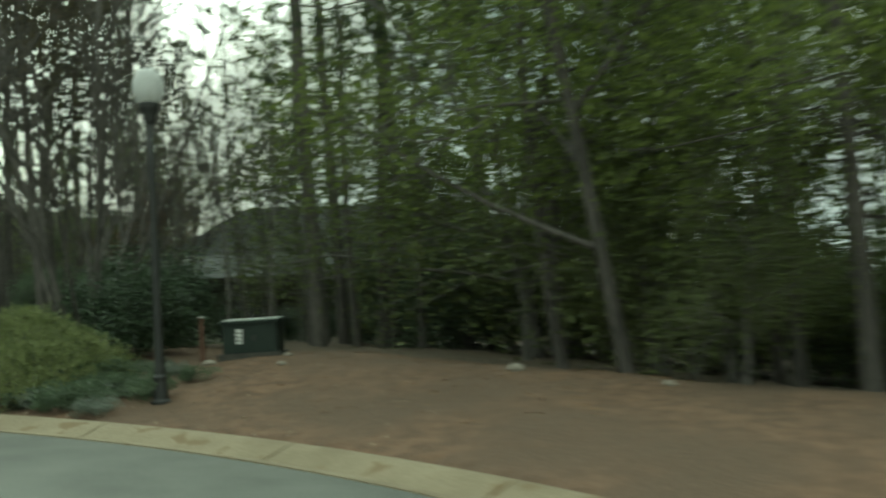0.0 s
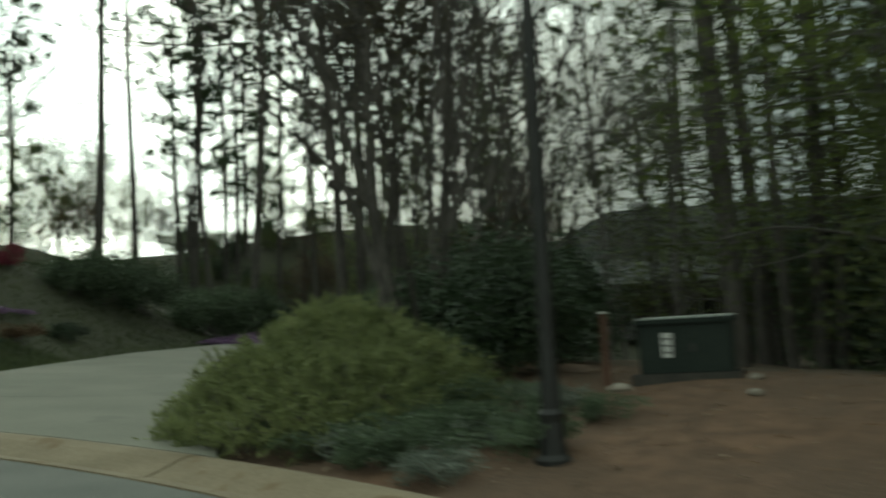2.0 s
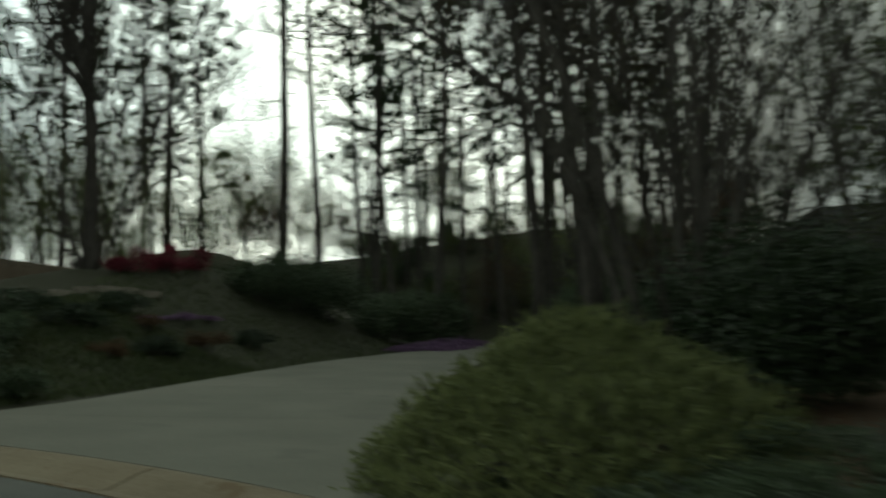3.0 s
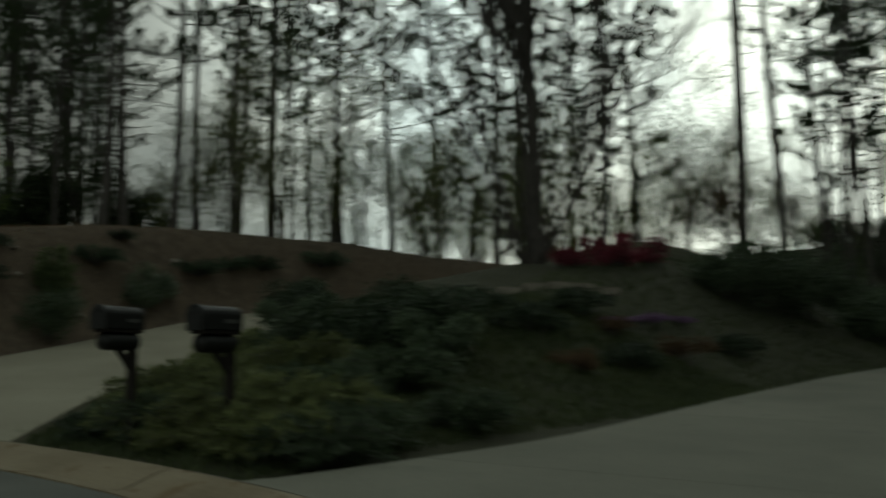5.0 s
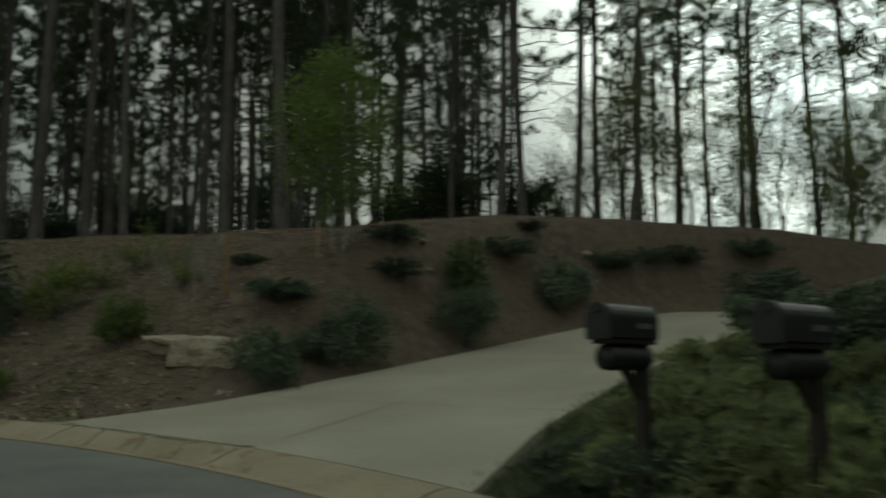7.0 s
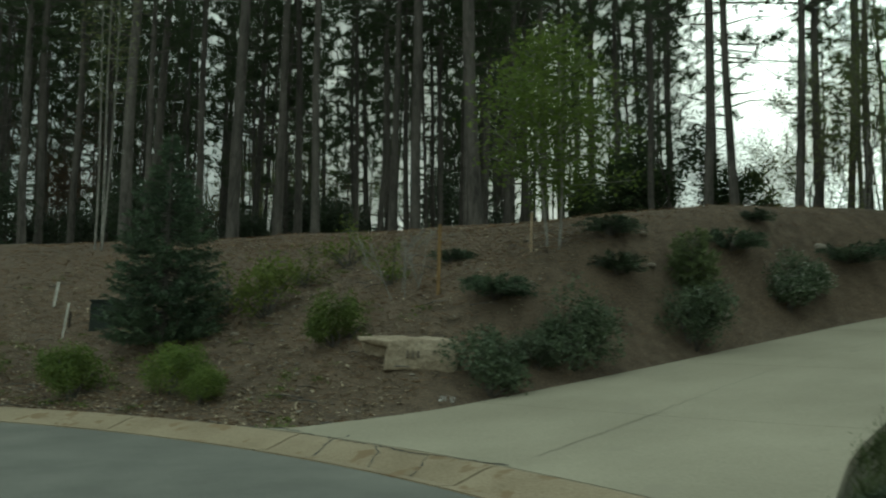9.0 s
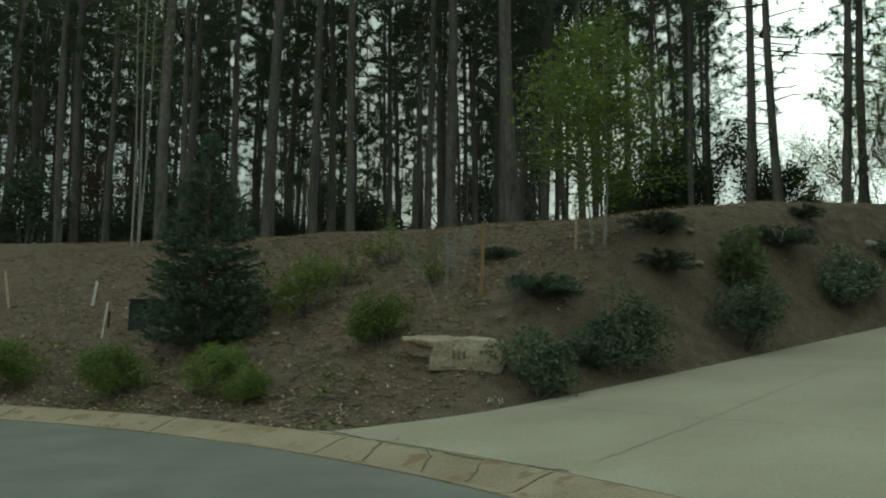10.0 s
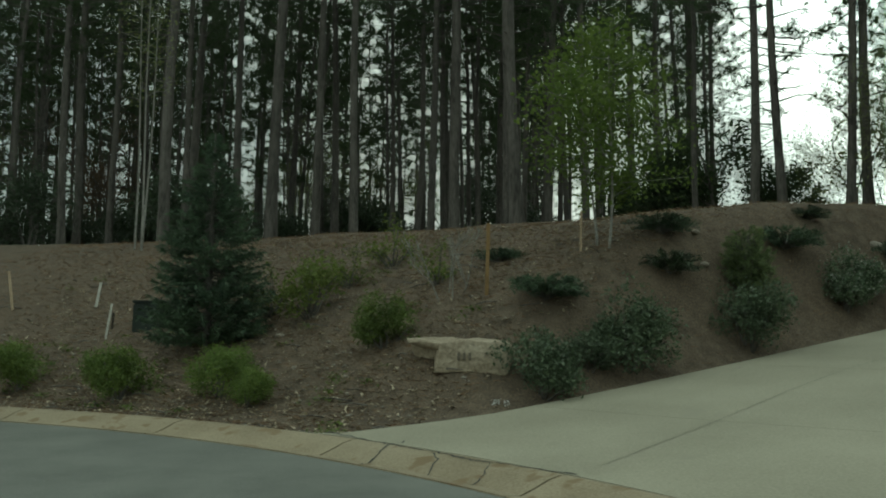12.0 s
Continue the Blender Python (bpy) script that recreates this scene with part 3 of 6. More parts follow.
def drive(key, label, slab_len, far, mat="concrete"):
    """A concrete drive of separate slabs, laid along its line with dark joints between."""
    top = thing("driveway", label, "driveway", Matrix(), kind="structure")
    pts = np.array(DRIVES[key])
    d = np.concatenate([[0], np.cumsum(np.hypot(*np.diff(pts[:, :2], axis=0).T))])
    fine = np.linspace(0, min(far, d[-1]), 240)
    line = np.stack([np.interp(fine, d, pts[:, c]) for c in range(3)], -1)
    for _ in range(30):
        line[1:-1] = 0.25 * line[:-2] + 0.5 * line[1:-1] + 0.25 * line[2:]
    ahead = np.gradient(line[:, :2], axis=0)
    ahead /= np.linalg.norm(ahead, axis=1, keepdims=True)
    left = np.stack([-ahead[:, 1], ahead[:, 0]], -1)

    def rows(f0, f1, shrink, lift, n=7, m=9):
        out = []
        for f in np.linspace(f0, f1, n):
            c = np.array([np.interp(f, fine, line[:, k]) for k in range(3)])
            lf = np.array([np.interp(f, fine, left[:, k]) for k in range(2)])
            for s in np.linspace(-1, 1, m):
                p = c[:2] + lf * s * (c[2] - shrink)
                # the first slab ends at the back of the kerb
                r = math.hypot(p[0] - CX, p[1] - CY)
                if r < RK + 0.012:
                    p = np.array([CX, CY]) + (p - [CX, CY]) * (RK + 0.012) / r
                out.append((p[0], p[1], float(plane(*p) + drive_up(*p, key)) + lift))
        return np.array(out)

    n, m = 7, 9
    q = np.array([(a * m + b, a * m + b + 1, (a + 1) * m + b + 1, (a + 1) * m + b) for a in range(n - 1) for b in range(m - 1)])
    f = 0.0
    while f < fine[-1] - 1:
        v = rows(f + 0.004, min(f + slab_len, fine[-1]) - 0.004, 0.0, 0.035)
        rim = [a * m for a in range(n)] + [(n - 1) * m + b for b in range(1, m)] + [a * m + m - 1 for a in range(n - 2, -1, -1)] + [b for b in range(m - 2, 0, -1)]
        low = v[rim] - [0, 0, 0.12]
        base = len(v)
        sides = np.array([(rim[a], rim[(a + 1) % len(rim)], base + (a + 1) % len(rim), base + a) for a in range(len(rim))])
        part("slab", mesh_of("slab", np.concatenate([v, low]), [q, sides], mat), top)
        f += slab_len
    v = np.concatenate([rows(a, b, 0.03, 0.0) for a, b in zip(np.linspace(0.1, fine[-1] - 0.2, 9)[:-1], np.linspace(0.1, fine[-1] - 0.2, 9)[1:])])
    qq = np.concatenate([q + c * n * m for c in range(8)])
    part("joint_filler", mesh_of("joint_filler", v, [qq], "joint_faint"), top, "dark joints between the slabs")
    return top


drive("a", "grey-green concrete driveway with tree shade in its colour, curving away past a juniper mound", 3.6, 40, "shaded_concrete")
drive_b = drive("b", "pale concrete driveway climbing between planted banks", 3.2, 26)


def crack(name, points, width, parent, label, seed, mat="joint"):
    """A thin, wandering dark line laid on the kerb or on the drive beyond it."""
    g = np.random.default_rng(seed)
    pts = np.array(points, float)
    d = np.concatenate([[0], np.cumsum(np.hypot(*np.diff(pts, axis=0).T))])
    f = np.arange(0, d[-1], 0.06)
    line = np.stack([np.interp(f, d, pts[:, c]) for c in range(2)], -1) + g.normal(size=(len(f), 2)) * width * 0.6
    ahead = np.gradient(line, axis=0)
    ahead /= np.linalg.norm(ahead, axis=1, keepdims=True) + 1e-9
    half = width * 0.5 * g.uniform(0.35, 1.3, len(f))[:, None]
    side = np.stack([-ahead[:, 1], ahead[:, 0]], -1) * half
    v = []
    for x, y in np.concatenate([line - side, line + side]):
        r = math.hypot(x - CX, y - CY) - RK
        up = np.interp(r, [p[0] for p in PROFILE[1:7]], [p[1] for p in PROFILE[1:7]]) if r < 0.0 else drive_up(x, y, "b") + 0.035
        v.append((x, y, float(plane(x, y) + up) + 0.004))
    n = len(f)
    q = np.array([(k, k + 1, n + k + 1, n + k) for k in range(n - 1)])
    part(name, mesh_of(name, v, [q], mat), parent, label)


crack("crack", [(-19.48, 6.53), (-19.13, 6.83), (-18.85, 7.06), (-18.59, 7.27), (-18.42, 7.47), (-18.06, 7.75), (-17.78, 8.05), (-17.53, 8.33), (-17.33, 8.53)], 0.020, kerb, "dark crack along the back of the kerb", 2)
crack("crack", [(-18.33, 6.88), (-18.58, 6.97), (-18.85, 7.06), (-18.95, 7.2)], 0.022, kerb, "dark crack across the kerb", 1)
crack("crack", [(-18.42, 7.47), (-18.22, 7.48), (-18.05, 7.47), (-17.85, 7.44)], 0.015, kerb, "fine crack across the kerb", 3)
crack("crack", [(-17.9, 7.92), (-17.66, 7.86), (-17.42, 7.78)], 0.012, kerb, "fine crack across the kerb", 5)
crack("centre_joint", [(-17.58, 8.72), (-18.77, 9.68), (-20.48, 11.01), (-21.6, 12.0), (-23.2, 13.9)], 0.014, drive_b, "thin worn joint along the drive", 4, "joint_faint")


# ---- trees ----
def unit(v):
    return v / (np.linalg.norm(v) + 1e-9)


def pine_meshes(seed, height, radius, crown_from, boughs, reach, tufts=8, needles=12, wide=0.024):
    """A tall bare pine trunk with dead snags, and an open crown of upswept boughs that end in clumps of needles."""
    rng = np.random.default_rng(seed)
    wood, green = Shape(), Shape()
    h = np.linspace(-0.4, height, 17)
    bow = rng.uniform(-0.22, 0.22, 2)
    sway = np.stack([0.07 * np.sin(h * 0.5 + seed) + bow[0] * np.sin(np.pi * h / height), 0.07 * np.cos(h * 0.4 + 2 * seed) + bow[1] * np.sin(np.pi * h / height), h], -1)
    rad = radius * (1 - 0.78 * np.clip(h / height, 0, 1) ** 1.1) * (1 + 0.28 * np.exp(-np.clip(h, 0, None) * 3))
    wood.tube(sway, rad * 0.88, 9)

    def along(z):
        return np.array([np.interp(z, h, sway[:, c]) for c in range(3)])

    for _ in range(int(20 + rng.integers(10))):
        z = rng.uniform(min(0.12, crown_from * 0.4), crown_from * 1.15) * height
        a = rng.uniform(0, 2 * np.pi)
        ln = rng.uniform(0.2, 1.5) * rng.uniform(0.5, 1)
        way = np.array([np.cos(a), np.sin(a), rng.uniform(-0.35, 0.45)])
        p = along(z)
        mid = p + way * ln * 0.5 + [0, 0, rng.uniform(-0.08, 0.08)]
        wood.tube([p, mid, p + way * ln + [0, 0, rng.uniform(-0.1, 0.1)]], [0.018, 0.011, 0.004], 4, False)
        if ln > 0.6:
            wood.tube([mid, mid + (way + rng.normal(size=3) * 0.7) * ln * 0.35], [0.008, 0.003], 3, False)
    at, way = [], []
    for b in range(boughs):
        share = (b + rng.uniform(0, 1)) / boughs
        z = height * (crown_from + (1 - crown_from) * share)
        a = b * 2.4 + rng.uniform(-0.9, 0.9)
        ln = reach * (1.05 - 0.7 * share ** 1.3) * rng.uniform(0.4, 1.2)
        rise = rng.uniform(-0.15, 0.75) + 0.4 * share
        p, out = along(z), np.array([np.cos(a), np.sin(a), 0])
        s = np.linspace(0, 1, 6)
        side = np.array([-out[1], out[0], 0])
        bend = rng.uniform(-0.25, 0.25)
        path = p + out * (s * ln)[:, None] + side * (bend * s * s * ln)[:, None] + np.array([0, 0, 1]) * ((s * rise * 0.5 + 0.4 * rise * s ** 2.5) * ln)[:, None] + rng.normal(size=(6, 3)) * 0.03 * s[:, None]
        wood.tube(path, np.linspace(0.028, 0.007, 6) * (radius / 0.16) ** 0.5, 4, False)
        for k in range(tufts):
            t = 1.0 if k == 0 else rng.uniform(0.4, 1.0)
            q = np.array([np.interp(t, s, path[:, c]) for c in range(3)])
            w = unit(out * rng.uniform(0.1, 0.9) + side * rng.uniform(-1, 1) + [0, 0, rng.uniform(-0.15, 0.9)])
            twig = rng.uniform(0.12, 0.6) * (1.2 - 0.5 * t) * min(1.0, reach / 1.6)
            e = q + w * twig
            wood.tube([q, e], [0.007, 0.004], 3, False)
            at += [e, e - w * 0.12]
            way += [w, w]
    at, way = np.array(at), np.array(way)
    n = needles
    at, way = np.repeat(at, n, 0), np.repeat(way, n, 0)
    at = at + rng.normal(size=at.shape) * 0.035
    green.blades(at, way * 0.5 + rng.normal(size=at.shape) * 0.6 + [0, 0, 0.12], 0.22, wide, rng)
    return wood.mesh("trunk", "bark", True), green.mesh("crown", "needles")


def branching(seed, height, radius, stems, spread, depth, bare_to, twist=0.35, upward=0.5):
    """A leafless frame of stems and limbs: the wood and the places of its twigs' ends."""
    rng = np.random.default_rng(seed)
    wood, tips = Shape(), []

    def limb(p, way, ln, r, level):
        n = 5
        pts, w = [p], way
        for k in range(n - 1):
            w = unit(w + rng.normal(size=3) * twist * 0.4 + [0, 0, 0.06 * upward])
            pts.append(pts[-1] + w * ln / (n - 1))
        pts = np.array(pts)
        wood.tube(pts, np.maximum(np.linspace(r, r * 0.55, n), 0.0065), 7 if level == 0 else 5 if level == 1 else 3, False)
        if level >= depth:
            for k in range(2, n):
                tips.append((pts[k], w))
            return
        kids = rng.integers(3, 6) if level else rng.integers(5, 8)
        for c in range(kids):
            t = rng.uniform(bare_to if level == 0 else 0.3, 1.0)
            q = np.array([np.interp(t, np.linspace(0, 1, n), pts[:, x]) for x in range(3)])
            a = rng.uniform(0, 2 * np.pi)
            side = unit(np.cross(w, [math.cos(a), math.sin(a), 0.3]))
            limb(q, unit(w * (0.9 - 0.25 * spread) + side * spread + [0, 0, 0.25 * upward]), ln * rng.uniform(0.38, 0.62), r * 0.45, level + 1)
        limb(pts[-1], w, ln * 0.5, r * 0.5, level + 1)

    for s in range(stems):
        a = 2 * np.pi * s / stems + rng.uniform(-0.3, 0.3)
        lean = 0.0 if stems == 1 else rng.uniform(0.12, 0.40)
        root = np.array([math.cos(a), math.sin(a), 0]) * (0.0 if stems == 1 else 0.12)
        limb(root - [0, 0, 0.25], unit(np.array([math.cos(a) * lean, math.sin(a) * lean, 1.0])), height * (0.62 if stems == 1 else 0.6), radius, 0)
    return wood, np.array([t[0] for t in tips]), rng


def leafy_meshes(seed, height, radius, stems, spread, depth, bare_to, per_tip, size, leaf, bark, scatter=0.25, twist=0.35):
    wood, tips, rng = branching(seed, height, radius, stems, spread, depth, bare_to, twist)
    green = Shape()
    at = np.repeat(tips, per_tip, 0) + rng.normal(size=(len(tips) * per_tip, 3)) * scatter
    green.leaves(at, size, rng)
    return wood.mesh("trunk", bark, True), green.mesh("crown", leaf)


def crowned_meshes(seed, height, radius, width, bare, limbs, per_limb, size, leaf, bark, stems=1, taper=0.6, twigs=0, rise=(0.25, 0.8), splay=2.5):
    """A young tree: upright stems with short rising limbs that fill an egg-shaped crown."""
    g = np.random.default_rng(seed)
    wood, green = Shape(), Shape()
    spots = []
    for s in range(stems):
        a = 2 * np.pi * s / stems
        off = np.array([math.cos(a), math.sin(a), 0]) * (0.10 if stems > 1 else 0)
        h = np.linspace(0, 1, 8)
        stem = off * (1 + splay * h[:, None]) + np.stack([0.05 * np.sin(h * 5 + s), 0.05 * np.cos(h * 4 + s), h * height - 0.15], -1)
        wood.tube(stem, radius * (1 - 0.85 * h), 7)
        for k in range(limbs):
            t = bare + (1 - bare) * (k + g.uniform(0, 1)) / limbs
            q = np.array([np.interp(t, h, stem[:, c]) for c in range(3)])
            u = (t - bare) / (1 - bare)
            ln = width * 0.5 * (0.35 + 0.75 * math.sin(min(1.0, u * 1.5 + 0.12) * math.pi * 0.5)) * (1 - u) ** taper * g.uniform(0.7, 1.15) + 0.12
            b = g.uniform(0, 2 * np.pi)
            way = unit(np.array([math.cos(b), math.sin(b), g.uniform(*rise)]))
            e = q + way * ln + [0, 0, -0.06 * ln]
            wood.tube([q, (q + e) / 2 + g.normal(size=3) * 0.03, e], [radius * 0.28, radius * 0.18, 0.003], 4, False)
            for j in range(twigs):
                f = g.uniform(0.25, 0.95)
                w = unit(way + g.normal(size=3) * 0.45 + [0, 0, 0.35])
                tw = q + (e - q) * f
                end = tw + w * ln * g.uniform(0.2, 0.45)
                wood.tube([tw, (tw + end) / 2 + g.normal(size=3) * 0.03, end], [radius * 0.09, radius * 0.07, 0.006], 3, False)
                spots.append(tw + (end - tw) * g.uniform(0.2, 1.0, (3, 1)) + g.normal(size=(3, 3)) * 0.08)
            m = int(per_limb * (0.4 + ln))
            spots.append(q + (e - q) * g.uniform(0.25, 1.1, (m, 1)) + g.normal(size=(m, 3)) * 0.13)
    green.leaves(np.concatenate(spots), size, g, 0.7, 0.45)
    return wood.mesh("trunk", bark, True), green.mesh("crown", leaf)


def vase_meshes(seed, height, stems, splay, radius, forks, twigs, leaf, bark, buds=2, bud=0.04, bare=0.3, leader=0.0):
    """A fan of stems from one root that fork again and again into fine bare twigs, with scattered buds."""
    g = np.random.default_rng(seed)
    wood, green = Shape(), Shape()
    spots = []

    def shoot(p, way, ln, r, level):
        n = 7 if level == 0 else 5 if level == 1 else 4
        pts, w = [p], way
        for k in range(n - 1):
            w = unit(w + g.normal(size=3) * (0.035 if level == 0 else 0.08) + [0, 0, 0.035 * level])
            pts.append(pts[-1] + w * ln / (n - 1))
        pts = np.array(pts)
        wood.tube(pts, np.linspace(r, max(r * 0.35, 0.0035), n), (7, 5, 4, 3)[min(level, 3)], False)
        if level == 3:
            spots.append(pts[-1] - (pts[-1] - pts[0]) * g.uniform(0, 0.8, (buds, 1)) + g.normal(size=(buds, 3)) * 0.05)
            return
        for k in range((forks, twigs, 3)[level]):
            t = g.uniform(bare if level == 0 else 0.2, 1.0)
            q = np.array([np.interp(t, np.linspace(0, 1, n), pts[:, c]) for c in range(3)])
            side = unit(np.cross(w, g.normal(size=3)))
            out = unit(w * g.uniform(0.75, 1.15) + side * g.uniform(0.35, 0.75) + [0, 0, 0.12])
            shoot(q, out, ln * (0.62 - 0.25 * t if level == 0 else 0.5) * g.uniform(0.65, 1.15), max(r * (0.6 - 0.25 * t), 0.004), level + 1)

    for k in range(stems):
        a = 2 * np.pi * (k + g.uniform(-0.25, 0.25)) / stems
        lean = splay * (0.25 + 0.75 * ((k * 0.618) % 1.0))
        out = np.array([math.cos(a), math.sin(a), 0])
        shoot(out * 0.10 - [0, 0, 0.2], unit(out * lean + [0, 0, 1.0]), height * g.uniform(0.72, 0.95), radius * g.uniform(0.75, 1.15), 0)
    if leader:
        shoot(np.array([0, 0, -0.2]), np.array([0.02, 0.0, 1.0]), height * 1.1, leader, 0)
    green.leaves(np.concatenate(spots), bud, g, 0.6, 0.2)
    return wood.mesh("trunk", bark, True), green.mesh("crown", leaf)


def plant_tree(name, label, meshes, at, group=""):
    ob = thing(name, label, "tree", at, group)
    part("trunk", meshes[0], ob)
    part("crown", meshes[1], ob)
    return ob


def stand(x, y, turn=0.0, size=1.0, lean=(0.0, 0.0), sink=0.05):
    return Matrix.Translation((x, y, ground_at(x, y) - sink)) @ Euler((radians(lean[0]), radians(lean[1]), radians(turn))).to_matrix().to_4x4() @ Matrix.Diagonal((size, size, size, 1))


rng = np.random.default_rng(7)
PINE_KINDS = [(11, 19, 0.15, 0.40, 58, 2.5), (12, 21, 0.16, 0.44, 56, 2.7), (13, 17, 0.13, 0.36, 56, 2.3), (14, 23, 0.17, 0.42, 62, 2.7), (15, 13, 0.09, 0.24, 26, 1.7), (16, 16, 0.10, 0.27, 36, 1.9), (17, 19, 0.14, 0.40, 38, 2.2), (18, 17, 0.12, 0.26, 54, 2.0), (19, 10, 0.07, 0.14, 22, 1.3), (20, 15, 0.055, 0.24, 34, 1.1, 6), (21, 18, 0.07, 0.30, 38, 1.3, 6)]
PINES = [pine_meshes(*kind) for kind in PINE_KINDS]
TRUNK_R = [0.15, 0.16, 0.13, 0.17, 0.09, 0.10, 0.14, 0.12, 0.07, 0.055, 0.07]
PINE_LABEL = "tall pine with a bare furrowed trunk and dark high crown"


PINE_PLACES = []


def pine(x, y, r, k, group):
    """Notes a pine; all are set out together once their places are known."""
    size = min(max(0.86 * r / TRUNK_R[k], 0.62), 1.5)
    PINE_PLACES.append((float(past_kerb(x, y)), k, group, stand(x, y, rng.uniform(0, 360), size, rng.uniform(-1.6, 1.6, 2))))


# pines on and behind the planted hill: x, y, trunk radius
HILL = [(-37.2, -5.7, 0.12), (-41.1, -6.9, 0.14), (-33.3, -2.4, 0.13), (-38.9, -4.5, 0.16), (-36.5, -2.4, 0.13), (-32.3, 0.5, 0.18), (-36.3, -0.1, 0.17), (-35.6, 1.3, 0.14), (-32.4, 3.0, 0.19), (-34.1, 3.6, 0.15), (-37.2, 3.7, 0.15), (-33.3, 4.7, 0.14), (-39.3, 5.1, 0.12), (-36.4, 6.0, 0.1), (-33.4, 6.6, 0.13), (-33.0, 7.2, 0.17), (-33.5, 8.3, 0.1), (-32.0, 8.6, 0.21), (-38.0, 9.5, 0.12), (-40.5, 8.2, 0.14), (-37.5, 7.6, 0.11), (-42.0, 10.3, 0.13), (-44.0, 9.0, 0.14), (-41.0, 11.4, 0.12), (-36.6, 8.9, 0.1), (-39.0, 6.6, 0.13), (-43.0, 7.4, 0.12)]
RIDGE = [(-34.4, 9.4, 0.14), (-37.4, 10.2, 0.11), (-34.3, 10.4, 0.13), (-38.1, 12.2, 0.15), (-36.0, 12.6, 0.12), (-32.9, 12.8, 0.1), (-35.8, 13.9, 0.1), (-31.7, 13.7, 0.14), (-34.5, 14.7, 0.1), (-30.5, 14.0, 0.13), (-29.2, 14.9, 0.12), (-30.6, 15.9, 0.12), (-29.9, 16.6, 0.11), (-31.7, 18.4, 0.12), (-32.2, 20.6, 0.13), (-32.4, 22.4, 0.13)]
SADDLE = [(-36.4, 18.8, 0.15), (-40.6, 22.0, 0.13), (-36.3, 22.1, 0.14), (-31.5, 30.1, 0.16), (-36.6, 33.3, 0.14), (-24.5, 28.9, 0.2), (-24.6, 30.7, 0.17), (-27.4, 37.0, 0.14), (-24.9, 35.2, 0.15), (-25.9, 38.1, 0.15), (-21.4, 33.2, 0.2), (-24.9, 41.2, 0.13), (-28.4, 37.3, 0.17), (-26.6, 36.3, 0.16), (-28.2, 40.1, 0.13), (-22.6, 36.4, 0.13), (-21.0, 36.6, 0.15), (-18.0, 35.0, 0.25), (-19.9, 38.5, 0.15)]
CLAY = [(-3.55, 21.3, 0.23), (-3.33, 23.0, 0.18), (-2.66, 21.6, 0.11), (-2.31, 23.7, 0.2), (-2.0, 22.6, 0.12), (-1.2, 21.2, 0.12), (-9.3, 34.4, 0.11), (-9.6, 41.5, 0.11), (-5.6, 29.1, 0.12), (1.6, 15.7, 0.11), (5.2, 17.3, 0.09), (4.7, 11.4, 0.13), (2.7, 22.7, 0.1), (4.2, 20.5, 0.1), (-0.1, 26.7, 0.12)]
taken = []
k = 0
for row, group in ((HILL, "pines on the hill"), (RIDGE, "pines on the ridge"), (SADDLE, "pines beyond the drive"), (CLAY, "pines behind the clay bank")):
    for x, y, r in row:
        airy = group in ("pines on the ridge", "pines beyond the drive")
        pine(x, y, r, (4 + k % 2 if k % 3 == 0 and r < 0.14 else 6 if r > 0.165 else 5 + k % 2 if "drive" in group else 6 + k % 2) if airy else (3 if r > 0.16 else (5, 2, 7, 0)[k % 4]) if "clay" in group else k % 4, group)
        taken.append((x, y))
        k += 1


def scatter(count, box, apart, keep):
    """Random places in a box that keep their distance from all trees so far."""
    out, tries = [], 0
    while len(out) < count and tries < count * 60:
        tries += 1
        x, y = rng.uniform(box[0], box[1]), rng.uniform(box[2], box[3])
        if keep(x, y) and min(math.hypot(x - a, y - b) for a, b in taken) > apart:
            taken.append((x, y))
            out.append((x, y))
    return out


def off_drives(x, y, by=1.5):
    return all(float(past_drive(x, y, key)) > by for key in DRIVES)


def over_crest(x, y):
    return 160.0 < math.degrees(math.atan2(y - 8.3, x + 9.8)) < 167.6


def in_clearing(x, y):
    """The two open strips, beyond the drive and over the crest, with few pines in them."""
    return 130.5 < math.degrees(math.atan2(y - 7.2, x + 3.0)) < 139.5 or over_crest(x, y)


def sector(lo, hi, near, far):
    def keep(x, y):
        th = math.degrees(math.atan2(y - CY, x - CX)) % 360
        return lo < th < hi and near < float(past_kerb(x, y)) < far and off_drives(x, y)
    return keep


for count, box, apart, keep, group in (
    (180, (-90, -26, -45, 28), 1.5, sector(139, 225, 11, 54), "pines on the hill"),
    (15, (-80, -26, 8, 45), 2.6, sector(124, 139, 16, 60), "pines on the ridge"),
    (26, (-60, -15, 26, 75), 2.4, sector(101, 118, 27, 65), "pines beyond the drive"),
    (44, (-8, 30, 8, 60), 1.8, sector(25, 84, 9, 48), "pines behind the clay bank"),
):
    for x, y in scatter(count, box, apart, lambda x, y, k=keep: k(x, y) and not in_clearing(x, y)):
        low = group in ("pines on the ridge", "pines beyond the drive")
        pine(x, y, rng.uniform(0.09, 0.17), int((4, 5, 6, 7, 6, 7, 8)[rng.integers(7)]) if low else int((2, 4, 5, 8, 9, 10, 7)[rng.integers(7)] if "clay" in group else rng.integers(5)), group)

